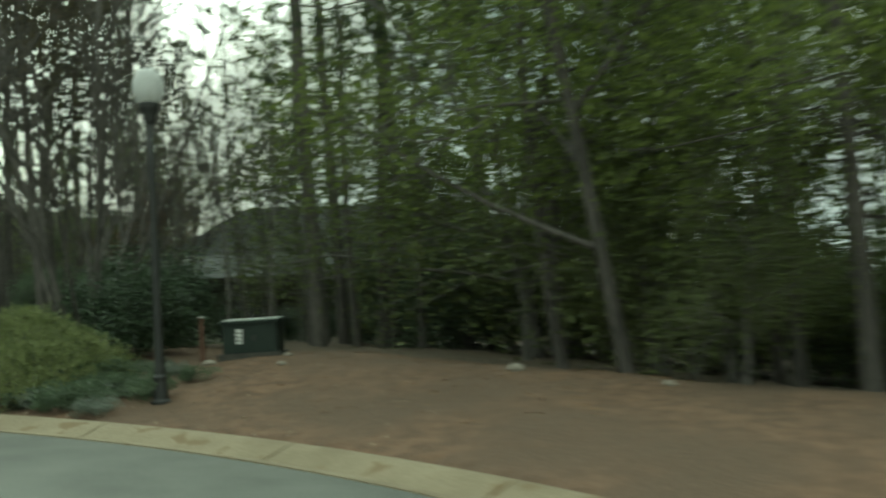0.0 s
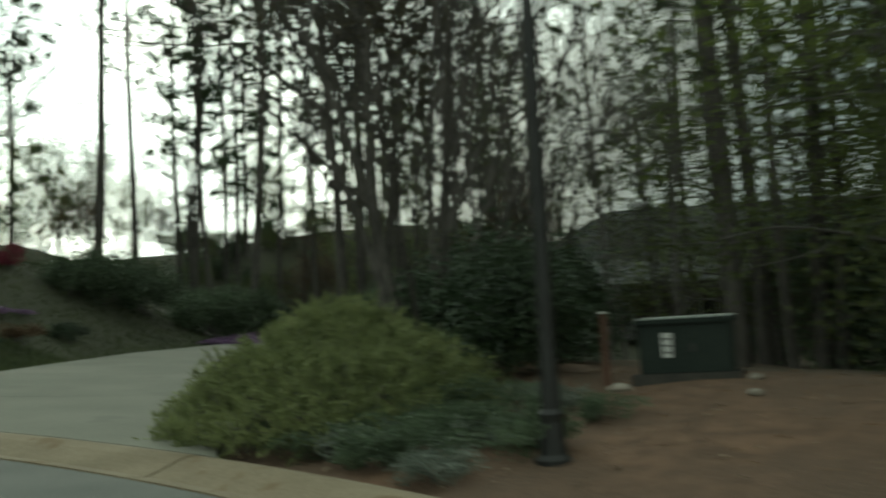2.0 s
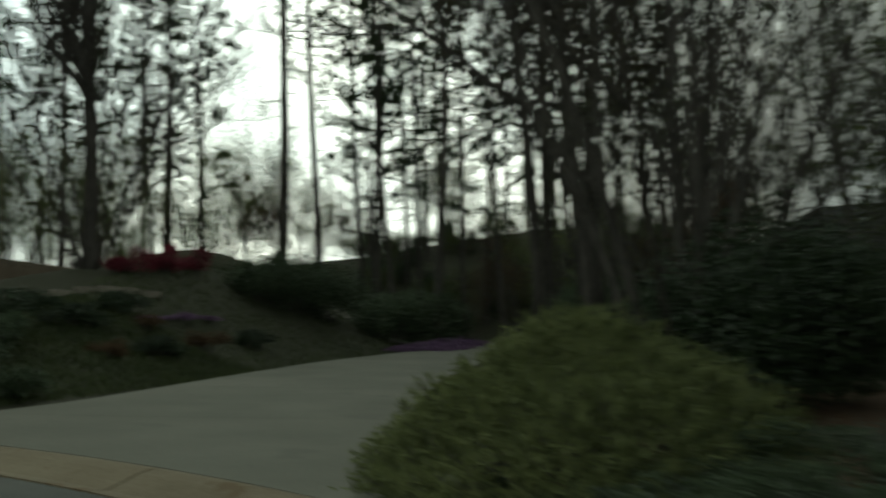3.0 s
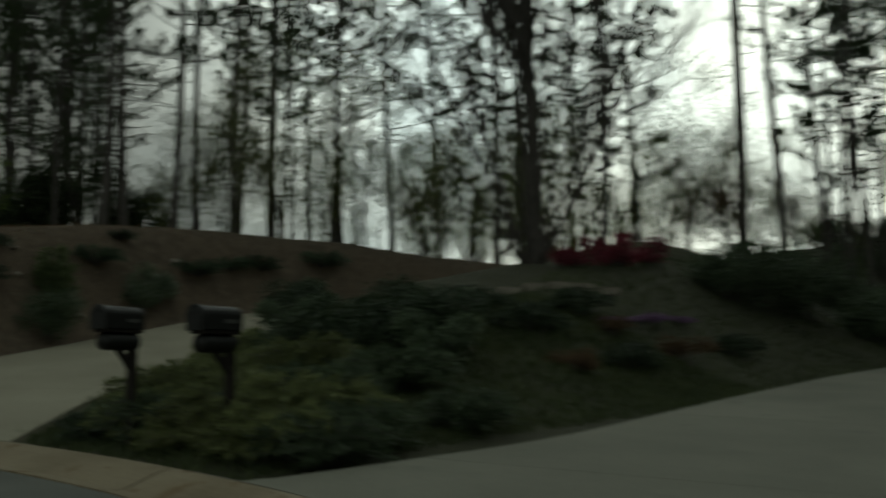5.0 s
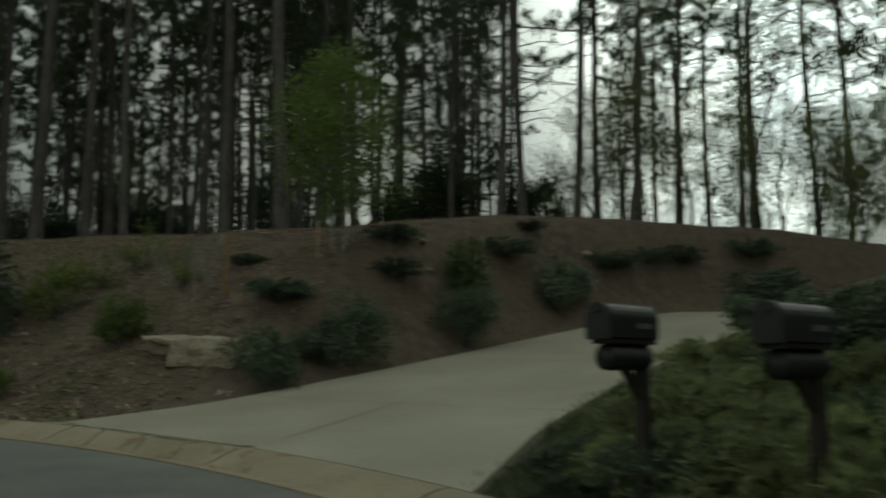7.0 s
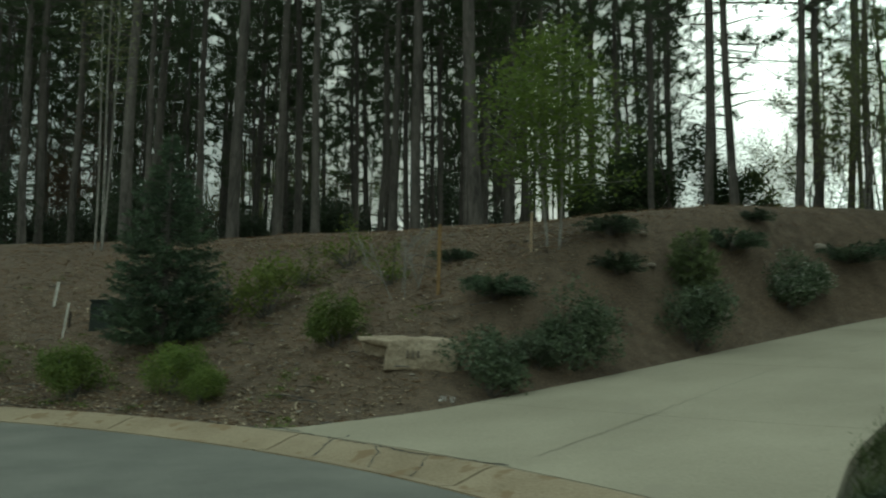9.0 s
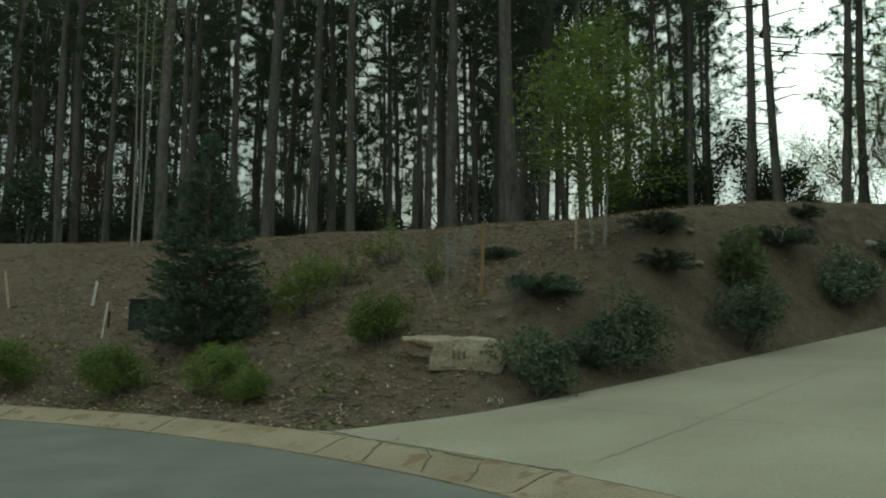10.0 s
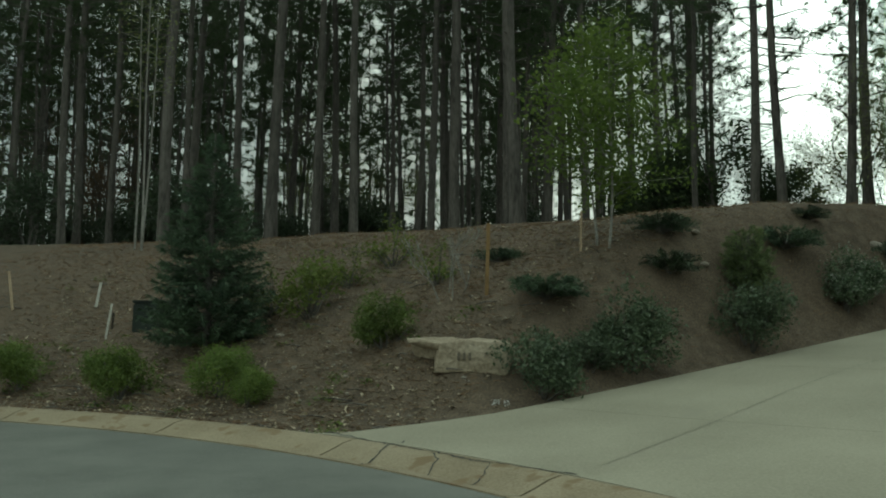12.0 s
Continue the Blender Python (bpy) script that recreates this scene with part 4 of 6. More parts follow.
# broad-leaved trees
WOODLAND = [leafy_meshes(31, 9.5, 0.11, 1, 0.95, 3, 0.16, 13, 0.105, "leaf_spring", "bark_grey", 0.30), leafy_meshes(32, 8.0, 0.09, 1, 1.0, 3, 0.14, 13, 0.105, "leaf_wood", "bark_grey", 0.32), leafy_meshes(33, 7.0, 0.07, 2, 0.9, 3, 0.15, 9, 0.12, "leaf_spring", "bark_grey", 0.30), leafy_meshes(34, 10.5, 0.11, 1, 0.95, 3, 0.30, 13, 0.115, "leaf_spring", "bark", 0.34, 0.16)]
SAPLING = [leafy_meshes(41, 5.5, 0.045, 1, 0.7, 3, 0.2, 9, 0.062, "leaf_bud", "bark_grey", 0.2), leafy_meshes(42, 6.5, 0.04, 1, 0.75, 3, 0.2, 6, 0.066, "leaf_spring", "bark_grey", 0.22), leafy_meshes(43, 6.0, 0.05, 2, 0.7, 3, 0.2, 9, 0.062, "leaf_rust", "bark_grey", 0.2)]
THICKET = [leafy_meshes(44, 3.4, 0.022, 2, 0.8, 2, 0.08, 9, 0.075, "leaf_spring", "bark_grey", 0.24), leafy_meshes(45, 3.0, 0.020, 2, 0.85, 2, 0.08, 9, 0.07, "leaf_bud", "bark_grey", 0.24)]
UNDER_GREEN = [leafy_meshes(53, 3.4, 0.035, 3, 0.9, 2, 0.08, 13, 0.12, "leaf_wood", "bark_grey", 0.32), leafy_meshes(54, 2.8, 0.03, 4, 0.9, 2, 0.08, 13, 0.11, "leaf_holly", "bark_grey", 0.30)]
UNDER = [leafy_meshes(51, 3.2, 0.04, 3, 0.9, 2, 0.1, 15, 0.13, "leaf_dark", "bark_grey", 0.30), leafy_meshes(52, 2.6, 0.035, 4, 0.9, 2, 0.1, 15, 0.12, "leaf_dark", "bark_grey", 0.28)]

for x, y, s, k in ((2.4, 13.0, 0.95, 3), (4.6, 13.8, 1.0, 3), (6.6, 11.6, 0.9, 3), (3.2, 16.6, 1.0, 1), (1.0, 18.2, 1.0, 1), (7.6, 15.2, 1.1, 0), (5.4, 18.6, 1.1, 1), (8.8, 9.0, 0.9, 3), (-0.6, 24.0, 1.0, 0), (9.5, 19.0, 1.1, 0), (2.2, 25.0, 1.2, 1), (6.0, 24.0, 1.2, 0), (11.5, 13.5, 1.1, 1), (1.6, 14.2, 0.85, 3), (3.6, 12.2, 0.45, 1), (5.8, 12.6, 0.85, 3), (7.4, 9.6, 0.8, 3), (4.0, 15.0, 1.0, 0), (1.2, 20.6, 1.1, 0), (3.4, 19.4, 1.2, 1), (1.8, 23.2, 1.3, 0)):
    plant_tree("woodland_tree", "broad-leaved woodland tree in fresh green leaf above dark undergrowth", WOODLAND[k], stand(x, y, rng.uniform(0, 360), s), "trees behind the clay bank")
    taken.append((x, y))
for x, y in scatter(42, (-1, 24, 8, 40), 1.0, sector(26, 76, 5.4, 20)):
    plant_tree("undergrowth_shrub", "green leafy undergrowth shrub at the wood's edge", UNDER_GREEN[int(rng.integers(2))], stand(x, y, rng.uniform(0, 360), rng.uniform(0.8, 1.25)), "undergrowth behind the clay bank")
for x, y, s in ((-1.6, 24.6, 1.2), (-0.4, 22.2, 1.0), (0.6, 25.6, 1.3), (1.4, 21.6, 1.0), (2.6, 24.2, 1.2), (3.6, 21.8, 1.1), (-2.4, 26.8, 1.2), (1.8, 28.2, 1.4)):
    plant_tree("undergrowth_shrub", "green leafy undergrowth shrub at the wood's edge", UNDER_GREEN[int(rng.integers(2))], stand(x, y, rng.uniform(0, 360), s), "undergrowth behind the clay bank")
for count, box, keep, group, kinds in (
    (16, (-60, -26, -25, 14), sector(140, 205, 10, 40), "saplings on the hill", (1, 2, 1)),
    (46, (-70, -26, 8, 55), sector(117, 139, 15, 52), "saplings on the ridge", (0, 0, 1)),
    (26, (-50, -10, 24, 65), sector(98, 122, 23, 50), "saplings beyond the drive", (0, 0, 2)),
):
    for x, y in scatter(count, box, 1.3, lambda x, y, k=keep: k(x, y) and not over_crest(x, y)):
        plant_tree("sapling", "thin young tree with sparse spring leaves among the pines", SAPLING[kinds[int(rng.integers(3))]], stand(x, y, rng.uniform(0, 360), rng.uniform(0.7, 1.25)), group)
for x, y in scatter(22, (-70, -30, -40, 8), 1.6, sector(146, 215, 12, 45)):
    plant_tree("undergrowth_shrub", "dark evergreen undergrowth shrub among pine trunks", UNDER[int(rng.integers(2))], stand(x, y, rng.uniform(0, 360), rng.uniform(0.7, 1.2)), "undergrowth on the hill")
for x, y in scatter(100, (-44, -8, 16, 56), 0.8, lambda x, y: sector(97, 110, 15, 32)(x, y) or sector(98, 119, 32, 44)(x, y)):
    plant_tree("undergrowth_shrub", "dull green undergrowth shrub below the pines", UNDER_GREEN[int(rng.integers(2))], stand(x, y, rng.uniform(0, 360), rng.uniform(0.3, 0.5)), "undergrowth beyond the drive")
for x, y in scatter(18, (-50, -24, 8, 34), 0.8, lambda x, y: sector(125, 140, 11, 24)(x, y) and not over_crest(x, y)):
    plant_tree("sapling", "thin young tree with sparse spring leaves among the pines", SAPLING[int(rng.integers(2))], stand(x, y, rng.uniform(0, 360), rng.uniform(0.45, 0.8)), "saplings on the ridge")
for x, y in scatter(24, (-52, -25, 9, 36), 0.9, lambda x, y: sector(123, 143, 12, 34)(x, y) and not sector(123, 136, 0, 14)(x, y)):
    plant_tree("thicket_sapling", "low bushy sapling in light spring leaf on the ridge", THICKET[int(rng.integers(2))], stand(x, y, rng.uniform(0, 360), rng.uniform(0.6, 1.0)), "thicket on the ridge")
for x, y in scatter(26, (-50, -28, -30, 9), 1.2, sector(146, 200, 12.5, 28)):
    plant_tree("undergrowth_shrub", "dark evergreen undergrowth shrub among pine trunks", UNDER[int(rng.integers(2))], stand(x, y, rng.uniform(0, 360), rng.uniform(0.5, 0.9)), "undergrowth on the hill")


# ---- shrubs ----
def shrub_meshes(seed, width, height, count, size, leaf, lumps_n=7, stems=7, aspect=0.55, depth=0.5, flat=0.2):
    """Stems, and leaves that crowd near the surface of several rounded lumps."""
    g = np.random.default_rng(seed)
    wood, green = Shape(), Shape()
    at, rad = [], []
    for k in range(lumps_n):
        a, r = g.uniform(0, 2 * np.pi), math.sqrt(g.uniform(0, 1)) * width * 0.38
        z = g.uniform(0.22, 0.80 - 0.5 * (r / width)) * height
        at.append((r * math.cos(a), r * math.sin(a), z))
        rad.append((g.uniform(0.13, 0.25) * width, g.uniform(0.15, 0.28) * height))
    at, rad = np.array(at), np.array(rad)
    pick = g.integers(0, lumps_n, count)
    d = g.normal(size=(count, 3))
    d /= np.linalg.norm(d, axis=1, keepdims=True)
    r = (1 - depth * g.uniform(0, 1, count) ** 2)[:, None] * (1 + 0.20 * g.normal(size=(count, 1)))
    p = at[pick] + d * r * np.stack([rad[pick, 0], rad[pick, 0], rad[pick, 1]], -1)
    p[:, 2] = np.abs(p[:, 2])
    green.leaves(p, size, g, aspect, flat)
    for k in range(stems):
        a = g.uniform(0, 2 * np.pi)
        end = at[k % lumps_n] + g.normal(size=3) * 0.05
        wood.tube([(0.04 * math.cos(a), 0.04 * math.sin(a), -0.08), end * [0.5, 0.5, 0.55] + g.normal(size=3) * 0.03, end], [0.014, 0.010, 0.005], 5, False)
    return wood.mesh("wood", "bark_grey", True), green.mesh("foliage", leaf)


def needle_shrub_meshes(seed, width, height, sprays, blade, mat, droop=0.1):
    """A low spreading juniper: arching sprays feathered with short needles."""
    g = np.random.default_rng(seed)
    wood, green = Shape(), Shape()
    for k in range(sprays):
        a = g.uniform(0, 2 * np.pi)
        ln = width * 0.5 * g.uniform(0.45, 1.08)
        top = height * g.uniform(0.35, 1.0) * (1.15 - 0.55 * ln / (width * 0.5))
        s = np.linspace(0, 1, 6)
        out = np.array([math.cos(a), math.sin(a), 0])
        path = out * (s * ln)[:, None] + np.array([0, 0, 1.0]) * (top * np.sin(np.clip(s * 1.35, 0, 1.4) * 1.25) - droop * s ** 3 * height)[:, None]
        path += g.normal(size=(6, 3)) * 0.015
        wood.tube(path, np.linspace(0.009, 0.003, 6), 3, False)
        n = 46
        t = g.uniform(0.25, 1.0, n)
        q = np.stack([np.interp(t, s, path[:, c]) for c in range(3)], -1)
        w = out * 0.7 + g.normal(size=(n, 3)) * 0.55 + [0, 0, 0.25]
        green.blades(q, w, blade, blade * 0.24, g)
    return wood.mesh("wood", "bark_grey"), green.mesh("foliage", mat)


def plant(name, label, meshes, x, y, size=1.0, turn=None, group="", category="shrub"):
    ob = thing(name, label, category, stand(x, y, rng.uniform(0, 360) if turn is None else turn, size, sink=0.02), group)
    part("wood", meshes[0], ob)
    part("foliage", meshes[1], ob)
    return ob


# low dark cover along the edge of the drive
EDGE_LOW = [needle_shrub_meshes(74, 0.7, 0.24, 60, 0.06, "leaf_dark"), needle_shrub_meshes(75, 0.6, 0.28, 56, 0.06, "leaf_holly")]
for k, (x, y, s) in enumerate(((-15.55, 10.7, 1.0), (-15.95, 11.0, 1.0), (-16.35, 11.3, 0.9), (-16.75, 11.6, 0.9), (-17.2, 11.95, 0.9), (-17.7, 12.35, 0.9), (-15.2, 10.75, 1.0), (-15.5, 11.05, 1.0), (-14.9, 10.55, 0.8), (-18.3, 12.9, 0.9), (-16.0, 11.45, 1.1), (-16.9, 12.0, 1.0))):
    plant("groundcover_clump", "low dark groundcover clump at the driveway edge", EDGE_LOW[k % 2], x, y, s, group="groundcover at the drive")

# rounded yellow-green azaleas by the kerb
LIME = [shrub_meshes(61, 1.0, 0.90, 6800, 0.036, "leaf_lime", 18, 6, depth=0.35), shrub_meshes(62, 0.94, 0.82, 6200, 0.036, "leaf_lime", 17, 6, depth=0.35)]
for x, y, s, k in ((-22.8, 1.9, 0.95, 1), (-21.95, 3.5, 1.0, 1), (-21.55, 4.85, 0.84, 0), (-21.05, 5.27, 0.66, 1), (-24.3, -0.6, 0.9, 0)):
    plant("azalea_shrub", "rounded yellow-green azalea on leaf litter by the kerb", LIME[k], x, y, s, group="azaleas by the kerb")
plant("boxwood_shrub", "upright bright green boxwood beside the boulder", shrub_meshes(63, 0.78, 0.80, 5200, 0.034, "leaf_lime", 16, 6, depth=0.4), -21.95, 6.68)
LEGGY = [shrub_meshes(64, 1.15, 1.15, 1100, 0.07, "leaf_spring", 8, 12, depth=0.8), shrub_meshes(65, 0.95, 0.9, 520, 0.06, "leaf_spring", 8, 14, depth=0.9)]
for x, y, s, k in ((-23.5, 5.5, 1.0, 0), (-23.9, 4.9, 0.9, 1), (-25.2, 6.45, 1.0, 1), (-24.4, 5.9, 0.8, 1), (-23.7, 7.2, 0.8, 1)):
    plant("leggy_shrub", "leggy shrub with thin stems and sparse new leaves", LEGGY[k], x, y, s, group="leggy shrubs on the hill")
plant_tree("bare_shrub", "small leafless shrub with pale grey stems on the bank", vase_meshes(99, 1.1, 4, 0.5, 0.012, 3, 2, "leaf_bud", "bark_pale", 1, 0.02, 0.3), stand(-23.05, 7.42, 20))
HOLLY = [shrub_meshes(66, 1.05, 0.85, 3600, 0.05, "leaf_holly", 15), shrub_meshes(67, 1.35, 1.2, 5200, 0.053, "leaf_holly", 18), shrub_meshes(68, 1.2, 1.15, 4200, 0.05, "leaf_holly", 16)]
for x, y, s, k in ((-20.95, 8.48, 0.96, 0), (-21.88, 9.5, 0.97, 1), (-21.6, 9.05, 0.62, 0), (-23.25, 11.3, 1.0, 2)):
    plant("holly_shrub", "loose grey-green holly beside the driveway edge", HOLLY[k], x, y, s, group="hollies along the drive")
plant("feathery_shrub", "soft light green feathery shrub behind a holly", needle_shrub_meshes(69, 0.55, 1.0, 190, 0.06, "leaf_feather", 0.0), -23.95, 11.5, 1.3)
VARIEGATED = shrub_meshes(70, 1.0, 1.0, 2400, 0.055, "leaf_holly", 12, 10, depth=0.7)
PALE_EDGED = shrub_meshes(70, 1.04, 1.04, 360, 0.045, "leaf_white", 12, 1, depth=0.2)
for x, y, s in ((-25.05, 13.2, 0.9), (-25.5, 13.65, 0.95)):
    shrub = plant("variegated_shrub", "dark green shrub flecked with pale-edged leaves above the driveway", VARIEGATED, x, y, s, group="pale-edged shrubs")
    part("pale_leaves", PALE_EDGED[1], shrub, "pale-edged leaves")
LOW = [needle_shrub_meshes(71, 1.15, 0.42, 90, 0.07, "spruce"), needle_shrub_meshes(72, 1.05, 0.46, 84, 0.07, "leaf_dark"), needle_shrub_meshes(73, 1.3, 0.44, 96, 0.075, "spruce")]
for x, y, s, k in ((-22.22, 8.6, 0.95, 0), (-23.43, 10.32, 0.85, 1), (-23.97, 10.33, 0.85, 0), (-25.15, 12.37, 0.95, 2), (-26.02, 13.04, 0.62, 1), (-24.22, 8.08, 0.65, 0), (-26.5, 14.71, 0.95, 2), (-26.9, 15.6, 1.0, 0), (-27.2, 16.4, 1.0, 1), (-27.9, 18.2, 1.1, 2)):
    plant("low_juniper", "low spreading dark juniper on the brown bank", LOW[k], x, y, s, group="junipers on the bank")

# the conical spruce
def spruce_meshes(seed, height, width):
    g = np.random.default_rng(seed)
    wood, green = Shape(), Shape()
    wood.tube([(0, 0, -0.15), (0.01, 0, height * 0.5), (0, 0, height)], [0.055, 0.035, 0.006], 8)
    for z in np.linspace(0.05, 0.985, 64) * height:
        share = z / height
        r = width * 0.5 * (1.02 - share ** 2.1) * g.uniform(0.9, 1.08)
        n = max(4, int(13 * (1 - share) + 3))
        for k in range(n):
            a = g.uniform(0, 2 * np.pi)
            ln = r * g.uniform(0.75, 1.12)
            out = np.array([math.cos(a), math.sin(a), 0])
            s = np.linspace(0, 1, 4)
            path = np.array([0, 0, z]) + out * (s * ln)[:, None] + np.array([0, 0, 1.0]) * ((-0.30 * s + 0.34 * s ** 3) * ln * 0.8)[:, None]
            wood.tube(path, np.linspace(0.009, 0.003, 4), 3, False)
            m = int(22 + 56 * ln)
            t = g.uniform(0.3, 1.0, m)
            q = np.stack([np.interp(t, s, path[:, c]) for c in range(3)], -1)
            w = out * 0.8 + g.normal(size=(m, 3)) * 0.5 + [0, 0, -0.15]
            green.blades(q, w, 0.08, 0.021, g)
    return wood.mesh("trunk", "bark_grey"), green.mesh("foliage", "spruce")


spruce = thing("spruce_tree", "dense dark green conical spruce reaching down to the ground", "tree", stand(-23.3, 4.16, 20))
for name, me in zip(("trunk", "foliage"), spruce_meshes(81, 2.98, 1.62)):
    part(name, me, spruce)

# young bright tree on the crest, pale twin stems beside it
plant_tree("young_tree", "young tree in bright yellow-green leaf on pale stems", crowned_meshes(82, 3.25, 0.022, 2.6, 0.24, 40, 84, 0.064, "leaf_young", "bark_pale", 2, 0.9, 2, (0.1, 0.75), 2.0), stand(-23.5, 9.42, 40, 1.0))
BARE = crowned_meshes(83, 7.0, 0.024, 1.6, 0.45, 16, 26, 0.06, "leaf_bud", "bark_pale", 3, splay=1.0)
for x, y, s in ((-29.4, 0.95, 1.0),):
    plant_tree("pale_stemmed_tree", "slender pale-stemmed tree at the edge of the pines", BARE, stand(x, y, rng.uniform(0, 360), s), "pale stems by the pines")

# ---- boulder ----
def worn_stone(corners):
    """A split block: the hull of its corners, with broken and weathered edges."""
    bm = bmesh.new()
    for c in corners:
        bm.verts.new(c)
    bmesh.ops.convex_hull(bm, input=bm.verts[:])
    bmesh.ops.dissolve_limit(bm, angle_limit=radians(4), verts=bm.verts[:], edges=bm.edges[:])
    bmesh.ops.bevel(bm, geom=bm.edges[:], offset=0.022, segments=2, profile=0.6, affect="EDGES")
    bmesh.ops.triangulate(bm, faces=bm.faces[:])
    for _ in range(4):
        bmesh.ops.subdivide_edges(bm, edges=[e for e in bm.edges if e.calc_length() > 0.05], cuts=1)
        bmesh.ops.triangulate(bm, faces=bm.faces[:])
    for v in bm.verts:
        p = v.co.copy()
        v.co += Vector((noise.noise(p * 4), noise.noise(p * 4 + Vector((9, 0, 0))), noise.noise(p * 4 + Vector((0, 9, 0))))) * 0.026 + Vector((noise.noise(p * 17), noise.noise(p * 17 + Vector((5, 0, 0))), noise.noise(p * 17 + Vector((0, 5, 0))))) * 0.010
    return bm


def boulder(x, y, z, turn):
    top = thing("boulder", "split tan sandstone boulder with carved figures, half set in the bank", "boulder", pose(x, y, z, 0, 0, turn))
    main = part("stone", bm_mesh("stone", worn_stone(((-0.31, -0.25, -0.14), (0.46, -0.28, -0.14), (0.50, 0.30, -0.14), (-0.31, 0.30, -0.14), (-0.29, -0.22, 0.19), (0.02, -0.21, 0.23), (0.50, -0.21, 0.21), (0.61, -0.10, 0.11), (-0.22, 0.25, 0.25), (0.22, 0.15, 0.28), (0.55, 0.27, 0.23))), "stone"), top)
    part("split_slab", bm_mesh("split_slab", worn_stone(((-0.65, 0.12, 0.27), (-0.60, 0.03, 0.20), (-0.26, -0.24, 0.20), (-0.22, -0.22, 0.11), (0.04, -0.05, 0.25), (0.04, 0.30, 0.25), (-0.52, 0.30, 0.26), (-0.30, 0.20, 0.12), (-0.46, 0.26, 0.17))), "stone"), top)
    part("base_stone", bm_mesh("base_stone", worn_stone(((-0.38, 0.24, -0.14), (-0.22, 0.02, -0.14), (-0.22, 0.34, -0.14), (-0.38, 0.34, -0.14), (-0.56, 0.18, 0.20), (-0.28, -0.04, 0.18), (-0.28, 0.30, 0.22), (-0.50, 0.32, 0.22))), "stone"), top)
    # plain bars in place of the carved figures
    for px in (-0.06, 0.0, 0.06):
        part("carving", bm_mesh("carving", box_bm(0.024, 0.05, 0.08, (px, -0.255, 0.05), 0.004, turn=Matrix.Rotation(radians(-8), 4, "X")), "carved"), main, "worn carved bar")
    return top


boulder(-21.30, 7.61, ground_at(-21.22, 7.62) - 0.02, -82 + 180)
for x, y, s in ((-22.2, 10.9, 0.10), (-23.0, 5.2, 0.045), (-22.1, 6.1, 0.03), (1.0, 12.25, 0.085), (-23.9, 10.9, 0.055), (-24.12, 11.95, 0.07), (-26.5, 14.27, 0.09), (-24.26, 10.86, 0.05), (-22.0, 5.6, 0.03), (-21.4, 6.3, 0.028), (-20.9, 6.4, 0.03), (-2.0, 13.0, 0.05), (2.6, 10.9, 0.05), (-3.12, 13.45, 0.08), (-2.1, 13.7, 0.05)):
    bm = bmesh.new()
    bmesh.ops.create_icosphere(bm, subdivisions=2, radius=s)
    for v in bm.verts:
        v.co = Vector((v.co.x * 1.3, v.co.y, v.co.z * 0.7)) * (1 + 0.35 * noise.noise(v.co * 9 / s * 0.1 + Vector((x, y, 0))))
    ob = new("rock", bm_mesh("rock", bm, "pebble"))
    ob.matrix_basis = stand(x, y, x * 50, sink=-s * 0.25)
    tagged(ob, "small pale rock lying on the bank", "rock", "loose rocks")

# ---- stakes and boxes on the bank ----
def stake(label, mat, x, y, length, lean, wide=0.035, tilt=0):
    ob = new("marker_stake", bm_mesh("marker_stake", box_bm(wide, wide * 0.6, length, (0, 0, length / 2 - 0.1), 0.004), mat))
    ob.matrix_basis = stand(x, y, 80, 1.0, (tilt, lean), 0)
    return tagged(ob, label, "stake", "stakes on the bank")


stake("thin pale wooden marker stake leaning on the bank", "pvc", -24.2, 2.43, 0.62, 8, 0.03)
stake("white marker stake stuck in leaf litter", "pvc", -25.6, 1.7, 0.50, 9, 0.04)
stake("pale wooden marker stake leaning the other way", "wood_new", -25.9, 0.2, 0.75, -10, 0.04)
stake("short dark marker stake near the green box", "post_wood", -24.6, 2.36, 0.34, 3, 0.03)
stake("tall weathered orange wooden stake on the bank", "stake_yellow", -22.65, 7.89, 1.02, 1, 0.045)
stake("pale planting stake by the young tree", "wood_new", -23.45, 9.15, 0.65, 1, 0.03)

green_box = thing("utility_cabinet", "small dark green utility cabinet half hidden by the spruce", "utility cabinet", stand(-24.5, 3.04, -95, sink=0.14))
part("cabinet", bm_mesh("cabinet", box_bm(0.54, 0.4, 0.48, (0, 0, 0.20), 0.02), "cabinet_green"), green_box)
part("lid", bm_mesh("lid", box_bm(0.56, 0.42, 0.04, (0, 0, 0.46), 0.012), "cabinet_green"), green_box)
part("latch", bm_mesh("latch", box_bm(0.05, 0.02, 0.09, (0.12, -0.21, 0.28), 0.004), "label"), green_box)

